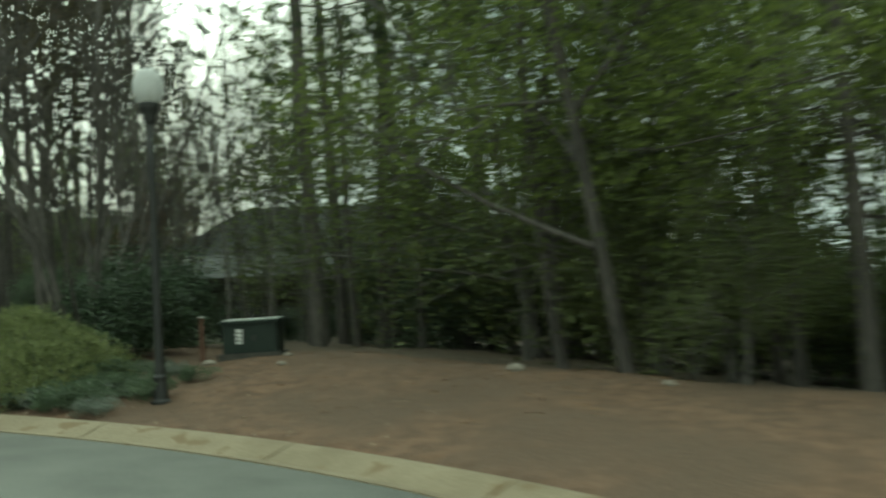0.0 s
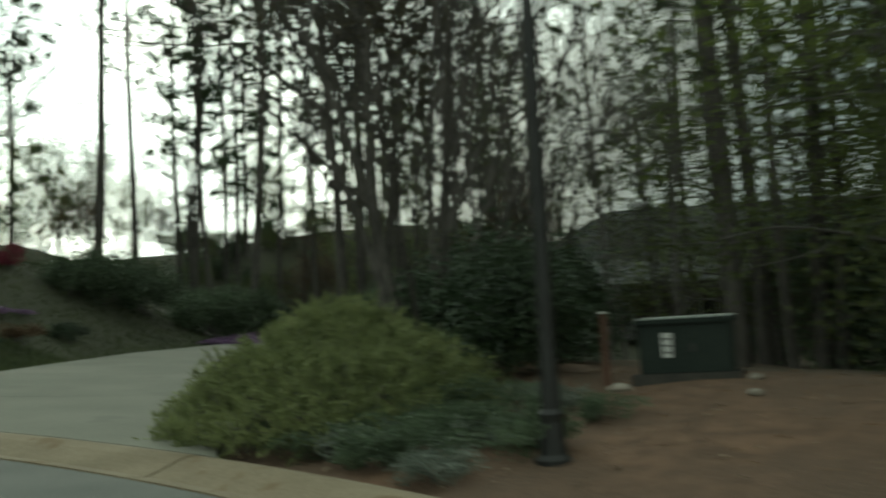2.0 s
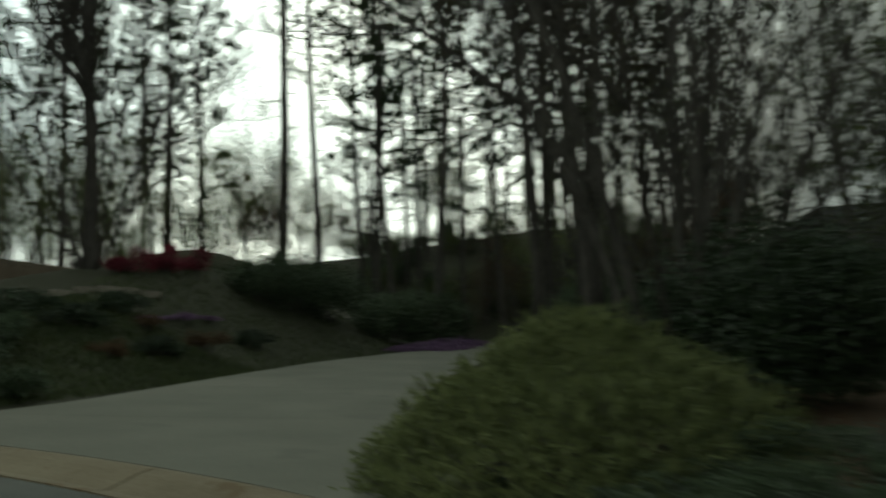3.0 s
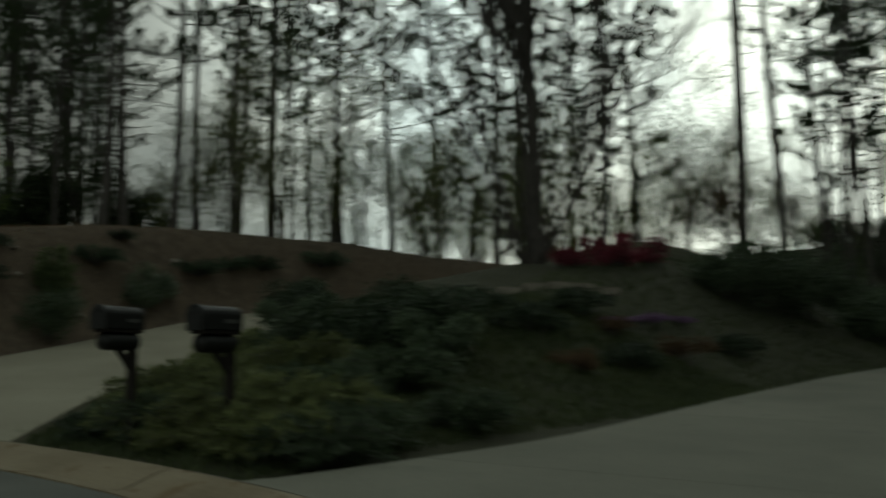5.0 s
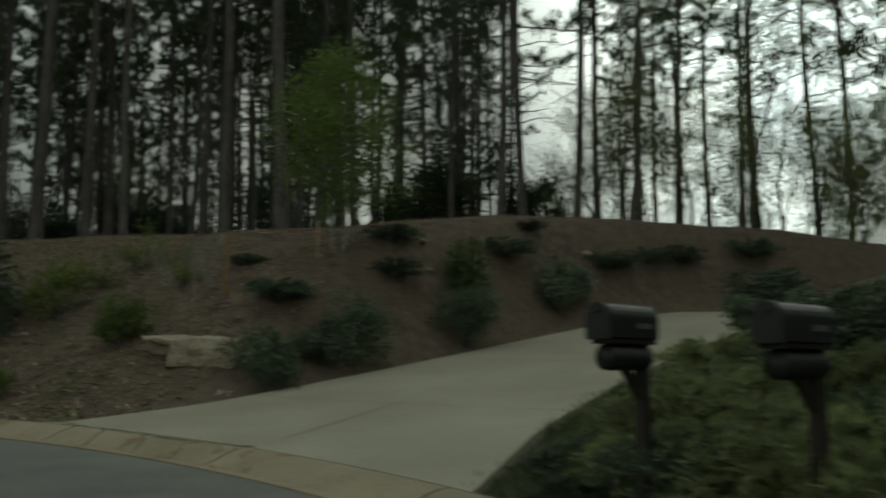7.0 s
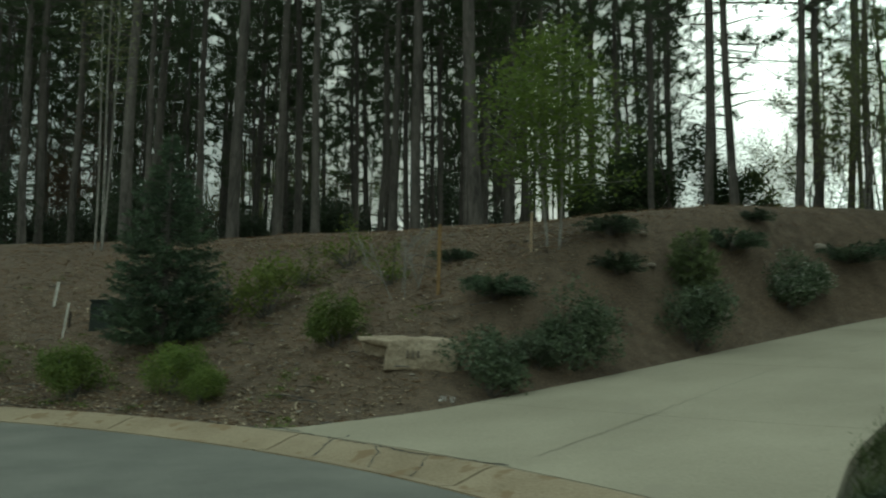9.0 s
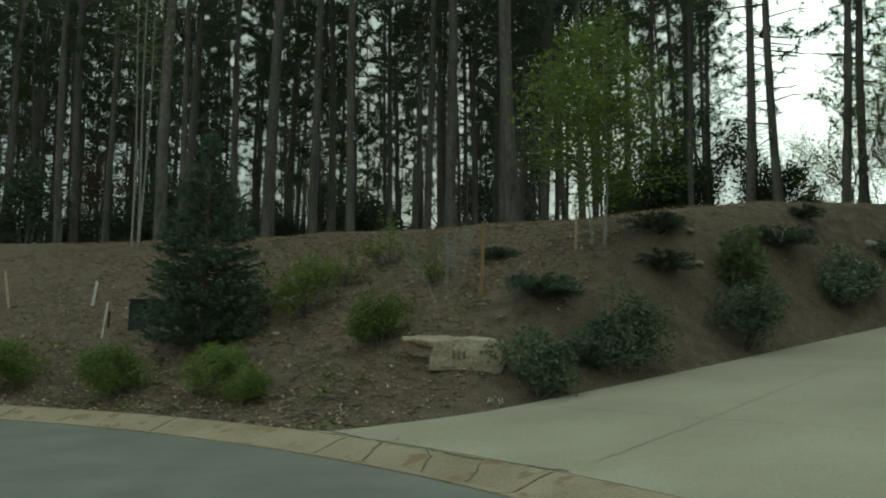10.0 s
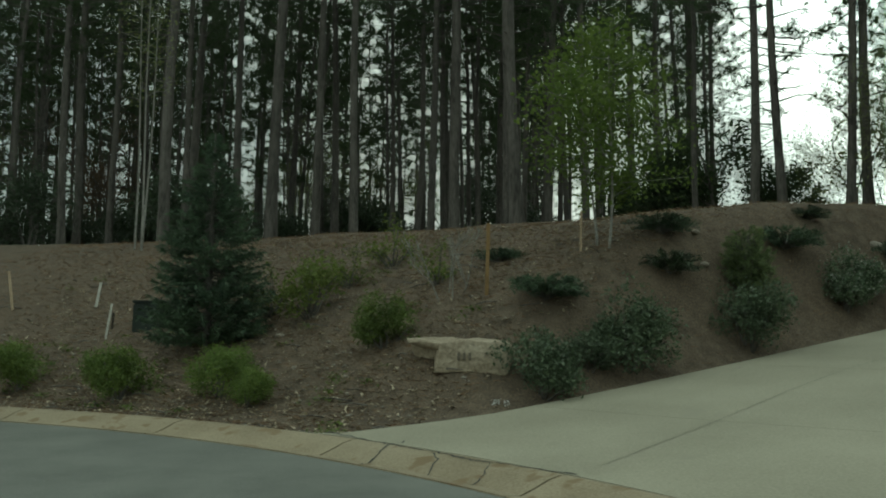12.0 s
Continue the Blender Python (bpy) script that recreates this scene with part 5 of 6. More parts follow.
# ---- mailboxes ----
def mailbox(x, y, out_deg, label):
    """A rural box on a cantilevered post, with a newspaper tube hung below it. The front faces the street."""
    top = thing("mailbox", label, "mailbox", stand(x, y, out_deg - 90, sink=0.0), "mailboxes on the verge")
    z0, w, h = 1.0, 0.155, 0.19
    arch = [(-w / 2, 0), (w / 2, 0), (w / 2, h - w / 2)] + [(w / 2 * math.cos(a), h - w / 2 + w / 2 * math.sin(a)) for a in np.linspace(0.2, math.pi - 0.2, 9)] + [(-w / 2, h - w / 2)]

    def extrude(y0, y1, grow=0.0):
        bm = bmesh.new()
        cz = h / 2
        lo, hi = [], []
        for px, pz in arch:
            qx, qz = px * (1 + grow / w * 2), cz + (pz - cz) * (1 + grow / h * 2)
            lo.append(bm.verts.new((qx, y0, z0 + qz)))
            hi.append(bm.verts.new((qx, y1, z0 + qz)))
        n = len(arch)
        for k in range(n):
            bm.faces.new((lo[k], lo[(k + 1) % n], hi[(k + 1) % n], hi[k]))
        bm.faces.new(list(reversed(lo)))
        bm.faces.new(hi)
        bmesh.ops.bevel(bm, geom=bm.edges[:], offset=0.004, segments=1, affect="EDGES", clamp_overlap=True)
        return bm

    body = part("body", bm_mesh("body", extrude(-0.20, 0.235), "box_black"), top)
    door = part("door", bm_mesh("door", extrude(-0.225, -0.202, 0.008), "box_black"), top)
    part("door_pull", bm_mesh("door_pull", box_bm(0.04, 0.02, 0.018, (0, -0.233, z0 + h - 0.04), 0.004), "black_metal"), door)
    part("number_bar", bm_mesh("number_bar", box_bm(0.004, 0.14, 0.03, (w / 2 + 0.002, 0.10, z0 + 0.07), 0.0), "label_dark"), body, "faint grey bar of lettering")
    flag = part("flag", bm_mesh("flag", box_bm(0.006, 0.19, 0.035, (-w / 2 - 0.008, 0.12, z0 + 0.10), 0.002), "flag_red"), top, "faded red signal flag")
    part("support", bm_mesh("support", box_bm(0.13, 0.43, 0.03, (0, 0.02, z0 - 0.016), 0.004), "post_wood"), top)
    post = part("post", bm_mesh("post", box_bm(0.07, 0.07, 1.18, (0, 0.17, 0.40), 0.008), "post_wood"), top)
    part("brace", bm_mesh("brace", box_bm(0.05, 0.045, 0.34, (0, 0.04, 0.80), 0.006, turn=Matrix.Rotation(radians(42), 4, "X")), "post_wood"), top)
    tube = Shape()
    tube.tube([(0, -0.16, z0 - 0.104), (0, 0.19, z0 - 0.104)], [0.073, 0.073], 20, False)
    tube.tube([(0, 0.19, z0 - 0.104), (0, -0.16, z0 - 0.104)], [0.067, 0.067], 20, True)
    part("newspaper_tube", tube.mesh("newspaper_tube", "box_black", True), top, "open black newspaper tube")
    return top


mailbox(-14.2, 10.62, 124, "black rural mailbox on a dark wooden post with a newspaper tube")
mailbox(-13.34, 11.18, 119, "black rural mailbox on a dark post half sunk in verge planting")

# ---- lamp post ----
def turned(rows, sides=20):
    """A lathe form from (height, radius) rows."""
    s = Shape()
    s.tube([(0, 0, z) for z, _ in rows], [r for _, r in rows], sides)
    return s


lamp = thing("street_lamp", "black street lamp with a slim fluted post and white globe", "street lamp", stand(-2.95, 11.35, 0, sink=0.03))
part("base", turned([(0, 0.11), (0.04, 0.115), (0.07, 0.085), (0.26, 0.07), (0.31, 0.08), (0.34, 0.06), (0.7, 0.050)]).mesh("base", "black_metal"), lamp)
part("post", turned([(0.65, 0.050), (1.6, 0.047), (2.7, 0.042), (3.22, 0.040)], 12).mesh("post", "black_metal", True), lamp)
part("collar", turned([(3.18, 0.05), (3.22, 0.075), (3.27, 0.06), (3.33, 0.10), (3.40, 0.115), (3.43, 0.10)]).mesh("collar", "black_metal", True), lamp)
part("globe", turned([(3.41, 0.09), (3.45, 0.14), (3.54, 0.17), (3.66, 0.175), (3.75, 0.15), (3.81, 0.09), (3.83, 0.03)]).mesh("globe", "globe", True), lamp, "frosted white globe")

# ---- pad transformer ----
tx = thing("pad_transformer", "dark green pad-mounted transformer cabinet on a low pad by pines", "transformer", stand(-2.68, 14.08, 7, sink=0.02))
part("pad", bm_mesh("pad", box_bm(0.86, 0.82, 0.12, (0, 0, -0.02), 0.01), "joint"), tx, "dark concrete pad")
part("cabinet", bm_mesh("cabinet", box_bm(0.74, 0.70, 0.42, (0, 0, 0.24), 0.015), "cabinet_green"), tx)
part("lid", bm_mesh("lid", box_bm(0.80, 0.76, 0.05, (0, 0, 0.47), 0.015, turn=Matrix.Rotation(radians(2.2), 4, "X")), "cabinet_green"), tx)
# thin added sheet: the sky's glint on the lid, put into its colour
part("lid_top", bm_mesh("lid_top", box_bm(0.77, 0.73, 0.012, (0, 0, 0.501), 0.004, turn=Matrix.Rotation(radians(2.2), 4, "X")), "tx_lid_sheen"), tx, "pale lid top with sky sheen painted in")
sticker = part("sticker", bm_mesh("sticker", box_bm(0.08, 0.004, 0.20, (-0.14, -0.353, 0.27)), "label"), tx, "pale warning sticker")
for k in range(3):
    part("print_bar", bm_mesh("print_bar", box_bm(0.05, 0.003, 0.018, (-0.14, -0.357, 0.21 + k * 0.055)), "label_dark"), sticker)
part("lock", bm_mesh("lock", box_bm(0.04, 0.03, 0.07, (0.06, -0.36, 0.24), 0.005), "black_metal"), tx)

# ---- planting on the corner by the lamp ----
def mound_meshes(seed, length, width, height, sprays):
    """A heap of groundcover juniper: short feathered sprays all over a domed, uneven surface."""
    g = np.random.default_rng(seed)
    wood, green = Shape(), Shape()
    u = np.sqrt(g.uniform(0, 1, sprays))
    a = g.uniform(0, 2 * np.pi, sprays)
    px, py = u * np.cos(a) * length / 2, u * np.sin(a) * width / 2
    dome = (1 - u ** 2.4) * (1 + 0.25 * np.sin(px * 3.1 + 1) * np.cos(py * 2.7)) * height
    out = np.stack([px / length, py / width, 0.45 + 0 * px], -1)
    for k in range(sprays):
        p = np.array([px[k], py[k], max(0.02, dome[k] - 0.10)])
        w = unit(out[k] + g.normal(size=3) * 0.4)
        ln = g.uniform(0.16, 0.32)
        if k % 3 == 0:
            wood.tube([p - [0, 0, 0.05], p + w * ln], [0.006, 0.002], 3, False)
        n = 20
        t = g.uniform(0.0, 1.0, n)
        green.blades(p + w * (t * ln)[:, None], w * 0.6 + g.normal(size=(n, 3)) * 0.5, 0.07, 0.016, g)
    for px0, py0 in zip(g.uniform(-length * 0.35, length * 0.35, 12), g.uniform(-width * 0.3, width * 0.3, 12)):
        wood.tube([(0, 0, -0.05), (px0 * 0.6, py0 * 0.6, height * 0.4), (px0, py0, height * 0.55)], [0.02, 0.014, 0.006], 5, False)
    return wood.mesh("wood", "bark_grey"), green.mesh("foliage", "juniper")


mound = thing("juniper_mound", "broad olive-green mound of juniper spilling over the driveway corner", "shrub", stand(-5.55, 13.2, 118, sink=0.03))
for name, me in zip(("wood", "foliage"), mound_meshes(91, 4.0, 2.9, 0.86, 3600)):
    part(name, me, mound)
HOLLY_BIG = shrub_meshes(92, 1.75, 1.55, 8500, 0.058, "leaf_dark", 24, 1, depth=0.6)
plant("dark_holly", "large dark rounded holly behind the lamp post", HOLLY_BIG, -4.35, 14.05, 1.0, group="dark hollies on the corner")
plant("dark_holly", "dark rounded holly crowding the juniper mound", HOLLY_BIG, -5.1, 15.0, 0.95, group="dark hollies on the corner")
for x, y, s in ((-4.6, 16.3, 0.52), (-5.7, 17.3, 0.75)):
    plant_tree("garden_shrub", "tall loose evergreen garden shrub behind the dark hollies", UNDER[1], stand(x, y, rng.uniform(0, 360), s), "tall shrubs behind the hollies")
SAGE = shrub_meshes(93, 0.62, 0.38, 1500, 0.032, "leaf_sage", 9, 1)
SAGE_GREEN = shrub_meshes(94, 0.74, 0.34, 1900, 0.032, "leaf_holly", 10, 1)
for x, y, s, k in ((-3.35, 12.75, 0.8, 0), (-3.95, 12.6, 1.0, 1), (-4.45, 12.6, 1.0, 1), (-4.1, 12.05, 0.8, 1), (-3.7, 13.0, 0.8, 0), (-4.9, 12.2, 0.9, 1), (-4.45, 11.75, 0.9, 1), (-3.85, 11.7, 0.9, 1), (-3.5, 12.25, 0.8, 1), (-5.3, 11.9, 0.85, 1), (-4.75, 11.6, 0.7, 0), (-3.3, 11.75, 0.6, 1), (-2.9, 12.4, 0.7, 1)):
    plant("low_sage", "low grey-green sage clump in mulch near the lamp", (SAGE, SAGE_GREEN)[k], x, y, s, group="sage near the lamp")
for th, off, s, k in ((70.2, 0.35, 0.9, 0), (71.4, 0.5, 1.0, 1), (72.6, 0.4, 0.95, 1), (73.8, 0.55, 1.0, 0), (75.0, 0.45, 0.9, 1), (69.5, 0.9, 1.0, 1), (70.9, 1.0, 0.9, 0), (72.2, 1.0, 1.0, 1)):
    plant("low_sage", "low grey-green sage clump in mulch near the lamp", (SAGE, SAGE_GREEN)[k], CX + (RK + off) * math.cos(radians(th)), CY + (RK + off) * math.sin(radians(th)), s, group="sage near the lamp")
post = thing("marker_post", "short red-brown wooden post with a pale cap by the transformer", "post", stand(-3.3, 13.72, 12, sink=0.0))
part("post", bm_mesh("post", box_bm(0.055, 0.055, 0.70, (0, 0, 0.25), 0.006), "post_red"), post)
part("cap", bm_mesh("cap", box_bm(0.075, 0.075, 0.018, (0, 0, 0.609), 0.004), "label"), post, "pale weathered cap")
plant_tree("brown_leaved_tree", "tall tree with a high crown of brownish young leaves", leafy_meshes(98, 11.5, 0.13, 1, 0.9, 3, 0.5, 44, 0.075, "leaf_brown", "bark", 0.34, 0.14), stand(-9.6, 21.4, 40), "brown-leaved trees")
plant_tree("brown_leaved_tree", "tall tree with a high crown of brownish young leaves", [o.data for o in bpy.data.objects["brown_leaved_tree"].children], stand(-12.0, 23.6, 170, 1.05), "brown-leaved trees")
plant_tree("brown_leaved_tree", "tall tree with a high crown of brownish young leaves", [o.data for o in bpy.data.objects["brown_leaved_tree"].children], stand(-13.6, 28.4, 290, 1.15), "brown-leaved trees")
plant_tree("crape_myrtle", "vase-shaped many-stemmed crape myrtle with fine bare twigs", vase_meshes(96, 7.2, 9, 0.6, 0.048, 5, 4, "leaf_rust", "bark", 1, 0.028, 0.26), stand(-5.45, 14.75, 30))
plant_tree("budding_tree", "slender budding tree with fine twigs near the house", leafy_meshes(97, 8.5, 0.06, 1, 0.8, 3, 0.2, 5, 0.045, "leaf_bud", "bark_grey", 0.22, 0.14), stand(-5.9, 22.6, 10), "budding trees")
for x, y, s in ((-5.6, 24.8, 1.0), (-7.6, 21.2, 0.85), (-8.6, 27.0, 1.0), (-4.4, 26.4, 1.0), (-10.2, 25.4, 0.95), (-3.9, 19.6, 0.8), (-4.6, 30.5, 1.1), (-6.6, 32.0, 1.15), (-3.2, 31.5, 1.1), (-7.2, 28.6, 1.0)):
    plant_tree("budding_tree", "slender budding tree with fine twigs near the house", [o.data for o in bpy.data.objects["budding_tree"].children], stand(x, y, rng.uniform(0, 360), s), "budding trees")

# ---- verge between the drives ----
VERGE_DARK = [shrub_meshes(101, 1.3, 1.0, 4200, 0.055, "leaf_dark", 10, 8), shrub_meshes(102, 1.1, 0.8, 3400, 0.055, "leaf_holly", 9, 8)]
for x, y, s, k in ((-17.4, 13.5, 1.0, 1), (-16.6, 13.9, 1.05, 0), (-16.4, 14.9, 1.05, 0), (-15.8, 14.5, 1.0, 1), (-18.6, 13.9, 0.9, 1), (-19.6, 14.3, 0.9, 0), (-20.6, 14.9, 0.9, 1), (-17.6, 15.2, 1.0, 0)):
    plant("verge_shrub", "dark clipped evergreen shrub on the verge between drives", VERGE_DARK[k], x, y, s, group="dark shrubs on the verge")
BANK_LOW = [shrub_meshes(114, 1.15, 0.55, 2400, 0.05, "leaf_dark", 10, 8), shrub_meshes(115, 1.0, 0.5, 1700, 0.05, "leaf_rust", 9, 9, depth=0.8)]
for x, y, s, k in ((-15.9, 17.6, 0.9, 0), (-16.5, 19.1, 1.0, 1), (-17.2, 20.9, 0.9, 0), (-17.8, 15.9, 0.9, 1), (-17.0, 16.7, 1.0, 0), (-18.4, 16.8, 0.9, 0), (-15.6, 16.4, 0.7, 1), (-17.8, 18.2, 1.0, 0), (-18.9, 15.6, 0.8, 1), (-17.0, 18.2, 0.8, 1)):
    plant("bank_shrub", "low dull shrub on the dim bank beside the driveway", BANK_LOW[k], x, y, s, group="low shrubs on the bank")
VERGE_LOW = [needle_shrub_meshes(103, 1.5, 0.74, 190, 0.08, "juniper"), needle_shrub_meshes(104, 1.25, 0.62, 150, 0.08, "juniper"), needle_shrub_meshes(105, 1.3, 0.66, 160, 0.08, "leaf_holly")]
for x, y, s, k in ((-15.6, 11.5, 0.95, 0), (-15.1, 11.9, 1.0, 1), (-16.4, 12.2, 0.95, 1), (-16.6, 11.65, 0.7, 1), (-14.6, 12.6, 1.0, 2), (-14.0, 12.5, 0.9, 1), (-15.8, 12.9, 1.0, 0), (-13.3, 12.4, 0.8, 2), (-14.9, 13.6, 1.0, 2), (-14.35, 11.35, 0.75, 1), (-13.45, 11.75, 0.7, 2), (-14.95, 11.35, 0.75, 0), (-14.1, 12.1, 0.9, 0), (-17.3, 12.5, 0.8, 1), (-15.15, 11.0, 0.6, 1), (-18.1, 12.9, 0.8, 0), (-13.6, 13.6, 0.8, 2), (-14.75, 11.0, 0.85, 1), (-14.4, 11.12, 0.95, 2), (-13.75, 11.4, 0.9, 0), (-13.2, 11.62, 0.95, 1), (-12.8, 11.85, 0.85, 2), (-13.85, 11.05, 0.6, 1)):
    plant("verge_juniper", "spreading green juniper at the foot of the mailboxes", VERGE_LOW[k], x, y, s, group="junipers on the verge")

AZALEA = shrub_meshes(106, 1.7, 1.0, 3200, 0.07, "azalea_red", 9, 10)
for x, y, s in ((-20.75, 20.6, 0.7), (-20.9, 21.7, 0.76), (-21.3, 22.9, 0.66)):
    plant("red_azalea", "azalea covered in red blossom on the far bank", AZALEA, x, y, s, group="red azaleas")
PHLOX = shrub_meshes(107, 1.3, 0.22, 1400, 0.05, "phlox", 10, 4, flat=0.5)
for x, y, s in ((-17.6, 18.8, 0.7), (-17.9, 19.6, 0.8), (-18.15, 20.5, 0.7), (-18.6, 28.2, 1.7), (-19.1, 29.8, 2.0), (-19.9, 31.6, 2.0), (-20.8, 33.2, 1.8)):
    plant("creeping_phlox", "mat of creeping purple phlox at the bank's foot", PHLOX, x, y, s, group="purple phlox", category="flowers")
WHITE = shrub_meshes(108, 0.3, 0.14, 90, 0.035, "petal_white", 4, 4)
for x, y, s in ((-20.62, 8.05, 0.8),):
    plant("white_flowers", "small clump of white flowers at the driveway edge", WHITE, x, y, s, group="white flowers", category="flowers")
plant_tree("oak_tree", "stout spreading tree with many upswept budding limbs", vase_meshes(109, 9.0, 10, 0.85, 0.045, 8, 6, "leaf_rust", "bark", 1, 0.045, 0.2, 0.18), stand(-21.9, 20.3, 60))
BUDDING = vase_meshes(110, 10.0, 5, 0.45, 0.06, 7, 5, "leaf_rust", "bark", 1, 0.04, 0.35, 0.09)
for x, y, turn, s in ((-12.5, 27.5, 60, 1.0), (-9.4, 29.4, 15, 0.72), (-10.9, 33.0, 100, 0.85), (-13.4, 34.8, 150, 1.0), (-16.6, 37.4, 210, 1.1)):
    plant_tree("budding_oak", "upswept tree with rust-tinged buds beyond the juniper mound", BUDDING, stand(x, y, turn, s), "budding trees beyond the drive")
FAR_SHRUB = [shrub_meshes(111, 2.4, 1.9, 5200, 0.09, "leaf_holly", 16, 6), shrub_meshes(112, 2.0, 1.5, 4200, 0.09, "leaf_holly", 14, 6)]
for x, y, s, k in ((-20.5, 25.3, 1.0, 0), (-20.8, 27.2, 1.1, 0), (-20.6, 29.4, 1.1, 1), (-21.3, 31.0, 1.2, 0), (-20.3, 24.0, 0.8, 1), (-21.9, 33.2, 1.2, 0), (-22.8, 35.0, 1.2, 1), (-14.0, 30.5, 1.1, 0), (-12.6, 32.0, 1.2, 1), (-11.2, 29.5, 1.0, 0), (-16.2, 34.0, 1.2, 0)):
    plant("evergreen_shrub", "big dark evergreen shrub below the twin pines", FAR_SHRUB[k], x, y, s, group="evergreen shrubs beyond the drive")
EDGING = []
for k in range(5):
    bm = box_bm(0.42, 0.22, 0.16, (0, 0, 0.03), 0.03)
    for v in bm.verts:
        v.co += Vector((noise.noise(v.co * 5 + Vector((k, 0, 0))), noise.noise(v.co * 5 + Vector((0, k, 0))), noise.noise(v.co * 4))) * 0.03
    EDGING.append(bm_mesh("edging_stone", bm, "pebble"))
for k in range(7):
    x, y = -19.7 + 0.13 * k, 17.2 + 0.42 * k
    ob = new("edging_stone", EDGING[k % 5])
    ob.matrix_basis = stand(x, y, 70 + 9 * (k % 3), sink=0.0)
    tagged(ob, "pale flat edging stone along the planted bank", "stone", "stone edging")

for x, y, s in ((-3.3, 25.0, 0.8), (-2.4, 28.0, 0.9)):
    plant_tree("woodland_tree", "broad-leaved woodland tree in dark leaf near the house", WOODLAND[1], stand(x, y, rng.uniform(0, 360), s), "trees near the house")
for x, y, s in ((-4.2, 30.2, 0.45), (-5.6, 31.4, 0.5), (-2.6, 29.6, 0.5), (-7.2, 33.0, 0.5), (-1.0, 30.6, 0.55), (-8.6, 31.0, 0.45)):
    plant_tree("undergrowth_shrub", "dark evergreen shrub before the house", UNDER[1], stand(x, y, rng.uniform(0, 360), s), "shrubs before the house")

# ---- the house beyond ----
def house():
    """A low house with a hipped dark roof, a lighter lean-to roof in front, posts, door and windows."""
    hx, hy = -5.4, 40.0
    gz = ground_at(-9.0, 36.0) - 0.6
    top = thing("house", "low brown house with a dark hipped roof and grey porch roof", "house", pose(hx, hy, gz, 0, 0, 17))
    L, W, H = 19.0, 11.0, 2.75
    part("wall", bm_mesh("wall", box_bm(L, W, H, (0, W / 2, H / 2)), "brick_wall"), top)
    bm = bmesh.new()
    e = 0.5
    base = [bm.verts.new(p) for p in ((-L / 2 - e, -e, H), (L / 2 + e, -e, H), (L / 2 + e, W + e, H), (-L / 2 - e, W + e, H))]
    ridge = [bm.verts.new(p) for p in ((-L / 2 + 4.5, W / 2, H + 3.3), (L / 2 - 4.5, W / 2, H + 3.3))]
    for f in ((base[0], base[1], ridge[1], ridge[0]), (base[1], base[2], ridge[1]), (base[2], base[3], ridge[0], ridge[1]), (base[3], base[0], ridge[0]), (base[3], base[2], base[1], base[0])):
        bm.faces.new(f)
    roof = part("roof", bm_mesh("roof", bm, "shingle_dark"), top, "dark hipped shingle roof")
    part("fascia", bm_mesh("fascia", box_bm(L + 1.06, 0.06, 0.2, (0, -e - 0.04, H - 0.02), 0.01), "post_wood"), roof)
    porch = part("porch_roof", bm_mesh("porch_roof", box_bm(L * 0.8, 2.9, 0.14, (-0.8, -1.35, H + 0.28), 0.02, turn=Matrix.Rotation(radians(21), 4, "X")), "shingle_grey"), top, "pale grey lean-to porch roof")
    part("fascia", bm_mesh("fascia", box_bm(L * 0.8, 0.08, 0.22, (-0.8, -2.72, H - 0.30), 0.01), "post_wood"), porch)
    for k in range(5):
        part("porch_post", bm_mesh("porch_post", box_bm(0.16, 0.16, H - 0.2, (-7.2 + k * 3.0, -2.5, H / 2 - 0.25), 0.01), "post_wood"), top, "dark porch post")
    for k, px in enumerate((-5.0, -2.2, 2.6, 5.4)):
        win = part("window", bm_mesh("window", box_bm(1.1, 0.10, 1.3, (px, -0.03, 1.45), 0.01), "white_trim"), top, "white-framed window")
        for q in (-0.26, 0.26):
            part("pane", bm_mesh("pane", box_bm(0.46, 0.04, 1.14, (px + q, -0.08, 1.45)), "pane"), win)
    door = part("door", bm_mesh("door", box_bm(0.95, 0.08, 2.05, (0.3, -0.03, 1.03), 0.01), "post_wood"), top)
    part("door_handle", bm_mesh("door_handle", box_bm(0.12, 0.05, 0.03, (0.62, -0.09, 1.0), 0.008), "label"), door)
    return top


house()

BUSHY = [leafy_meshes(23, 3.4, 0.06, 1, 0.85, 3, 0.12, 11, 0.11, "needles", "bark", 0.24), leafy_meshes(24, 3.0, 0.05, 2, 0.8, 3, 0.10, 11, 0.11, "needles", "bark", 0.22)]
for x, y, s, k in ((-34.8, 13.75, 1.0, 0), (-35.4, 13.1, 0.8, 1), (-34.6, 14.95, 0.72, 1), (-34.5, 15.45, 0.5, 0), (-34.9, 12.5, 0.6, 0), (-36.5, 12.0, 0.75, 1)):
    plant_tree("bushy_pine", "small bushy dark pine behind the crest of the hill", BUSHY[k], stand(x, y, rng.uniform(0, 360), s), "bushy pines behind the crest")
for x, y, s, k in ((-31.4, 16.0, 0.62, 0), (-29.8, 16.8, 0.7, 1), (-28.4, 15.9, 0.55, 1), (-33.9, 16.75, 0.66, 1), (-34.6, 17.1, 0.7, 0)):
    plant_tree("sapling", "thin young tree with sparse spring leaves at the hill's crest", SAPLING[k], stand(x, y, rng.uniform(0, 360), s), "saplings at the crest")
plant_tree("thicket_sapling", "low bushy sapling in light spring leaf on the ridge", THICKET[0], stand(-34.35, 16.2, 70, 0.68), "thicket on the ridge")

# slim low-branched pines deep in the wood on the hill
def deep_wood(x, y):
    turn = math.degrees(math.atan2(y - 7.9, x + 10.5)) % 360
    return 168.5 < turn < 212.0 and 27 < math.hypot(x + 10.5, y - 7.9) < 66 and off_drives(x, y)


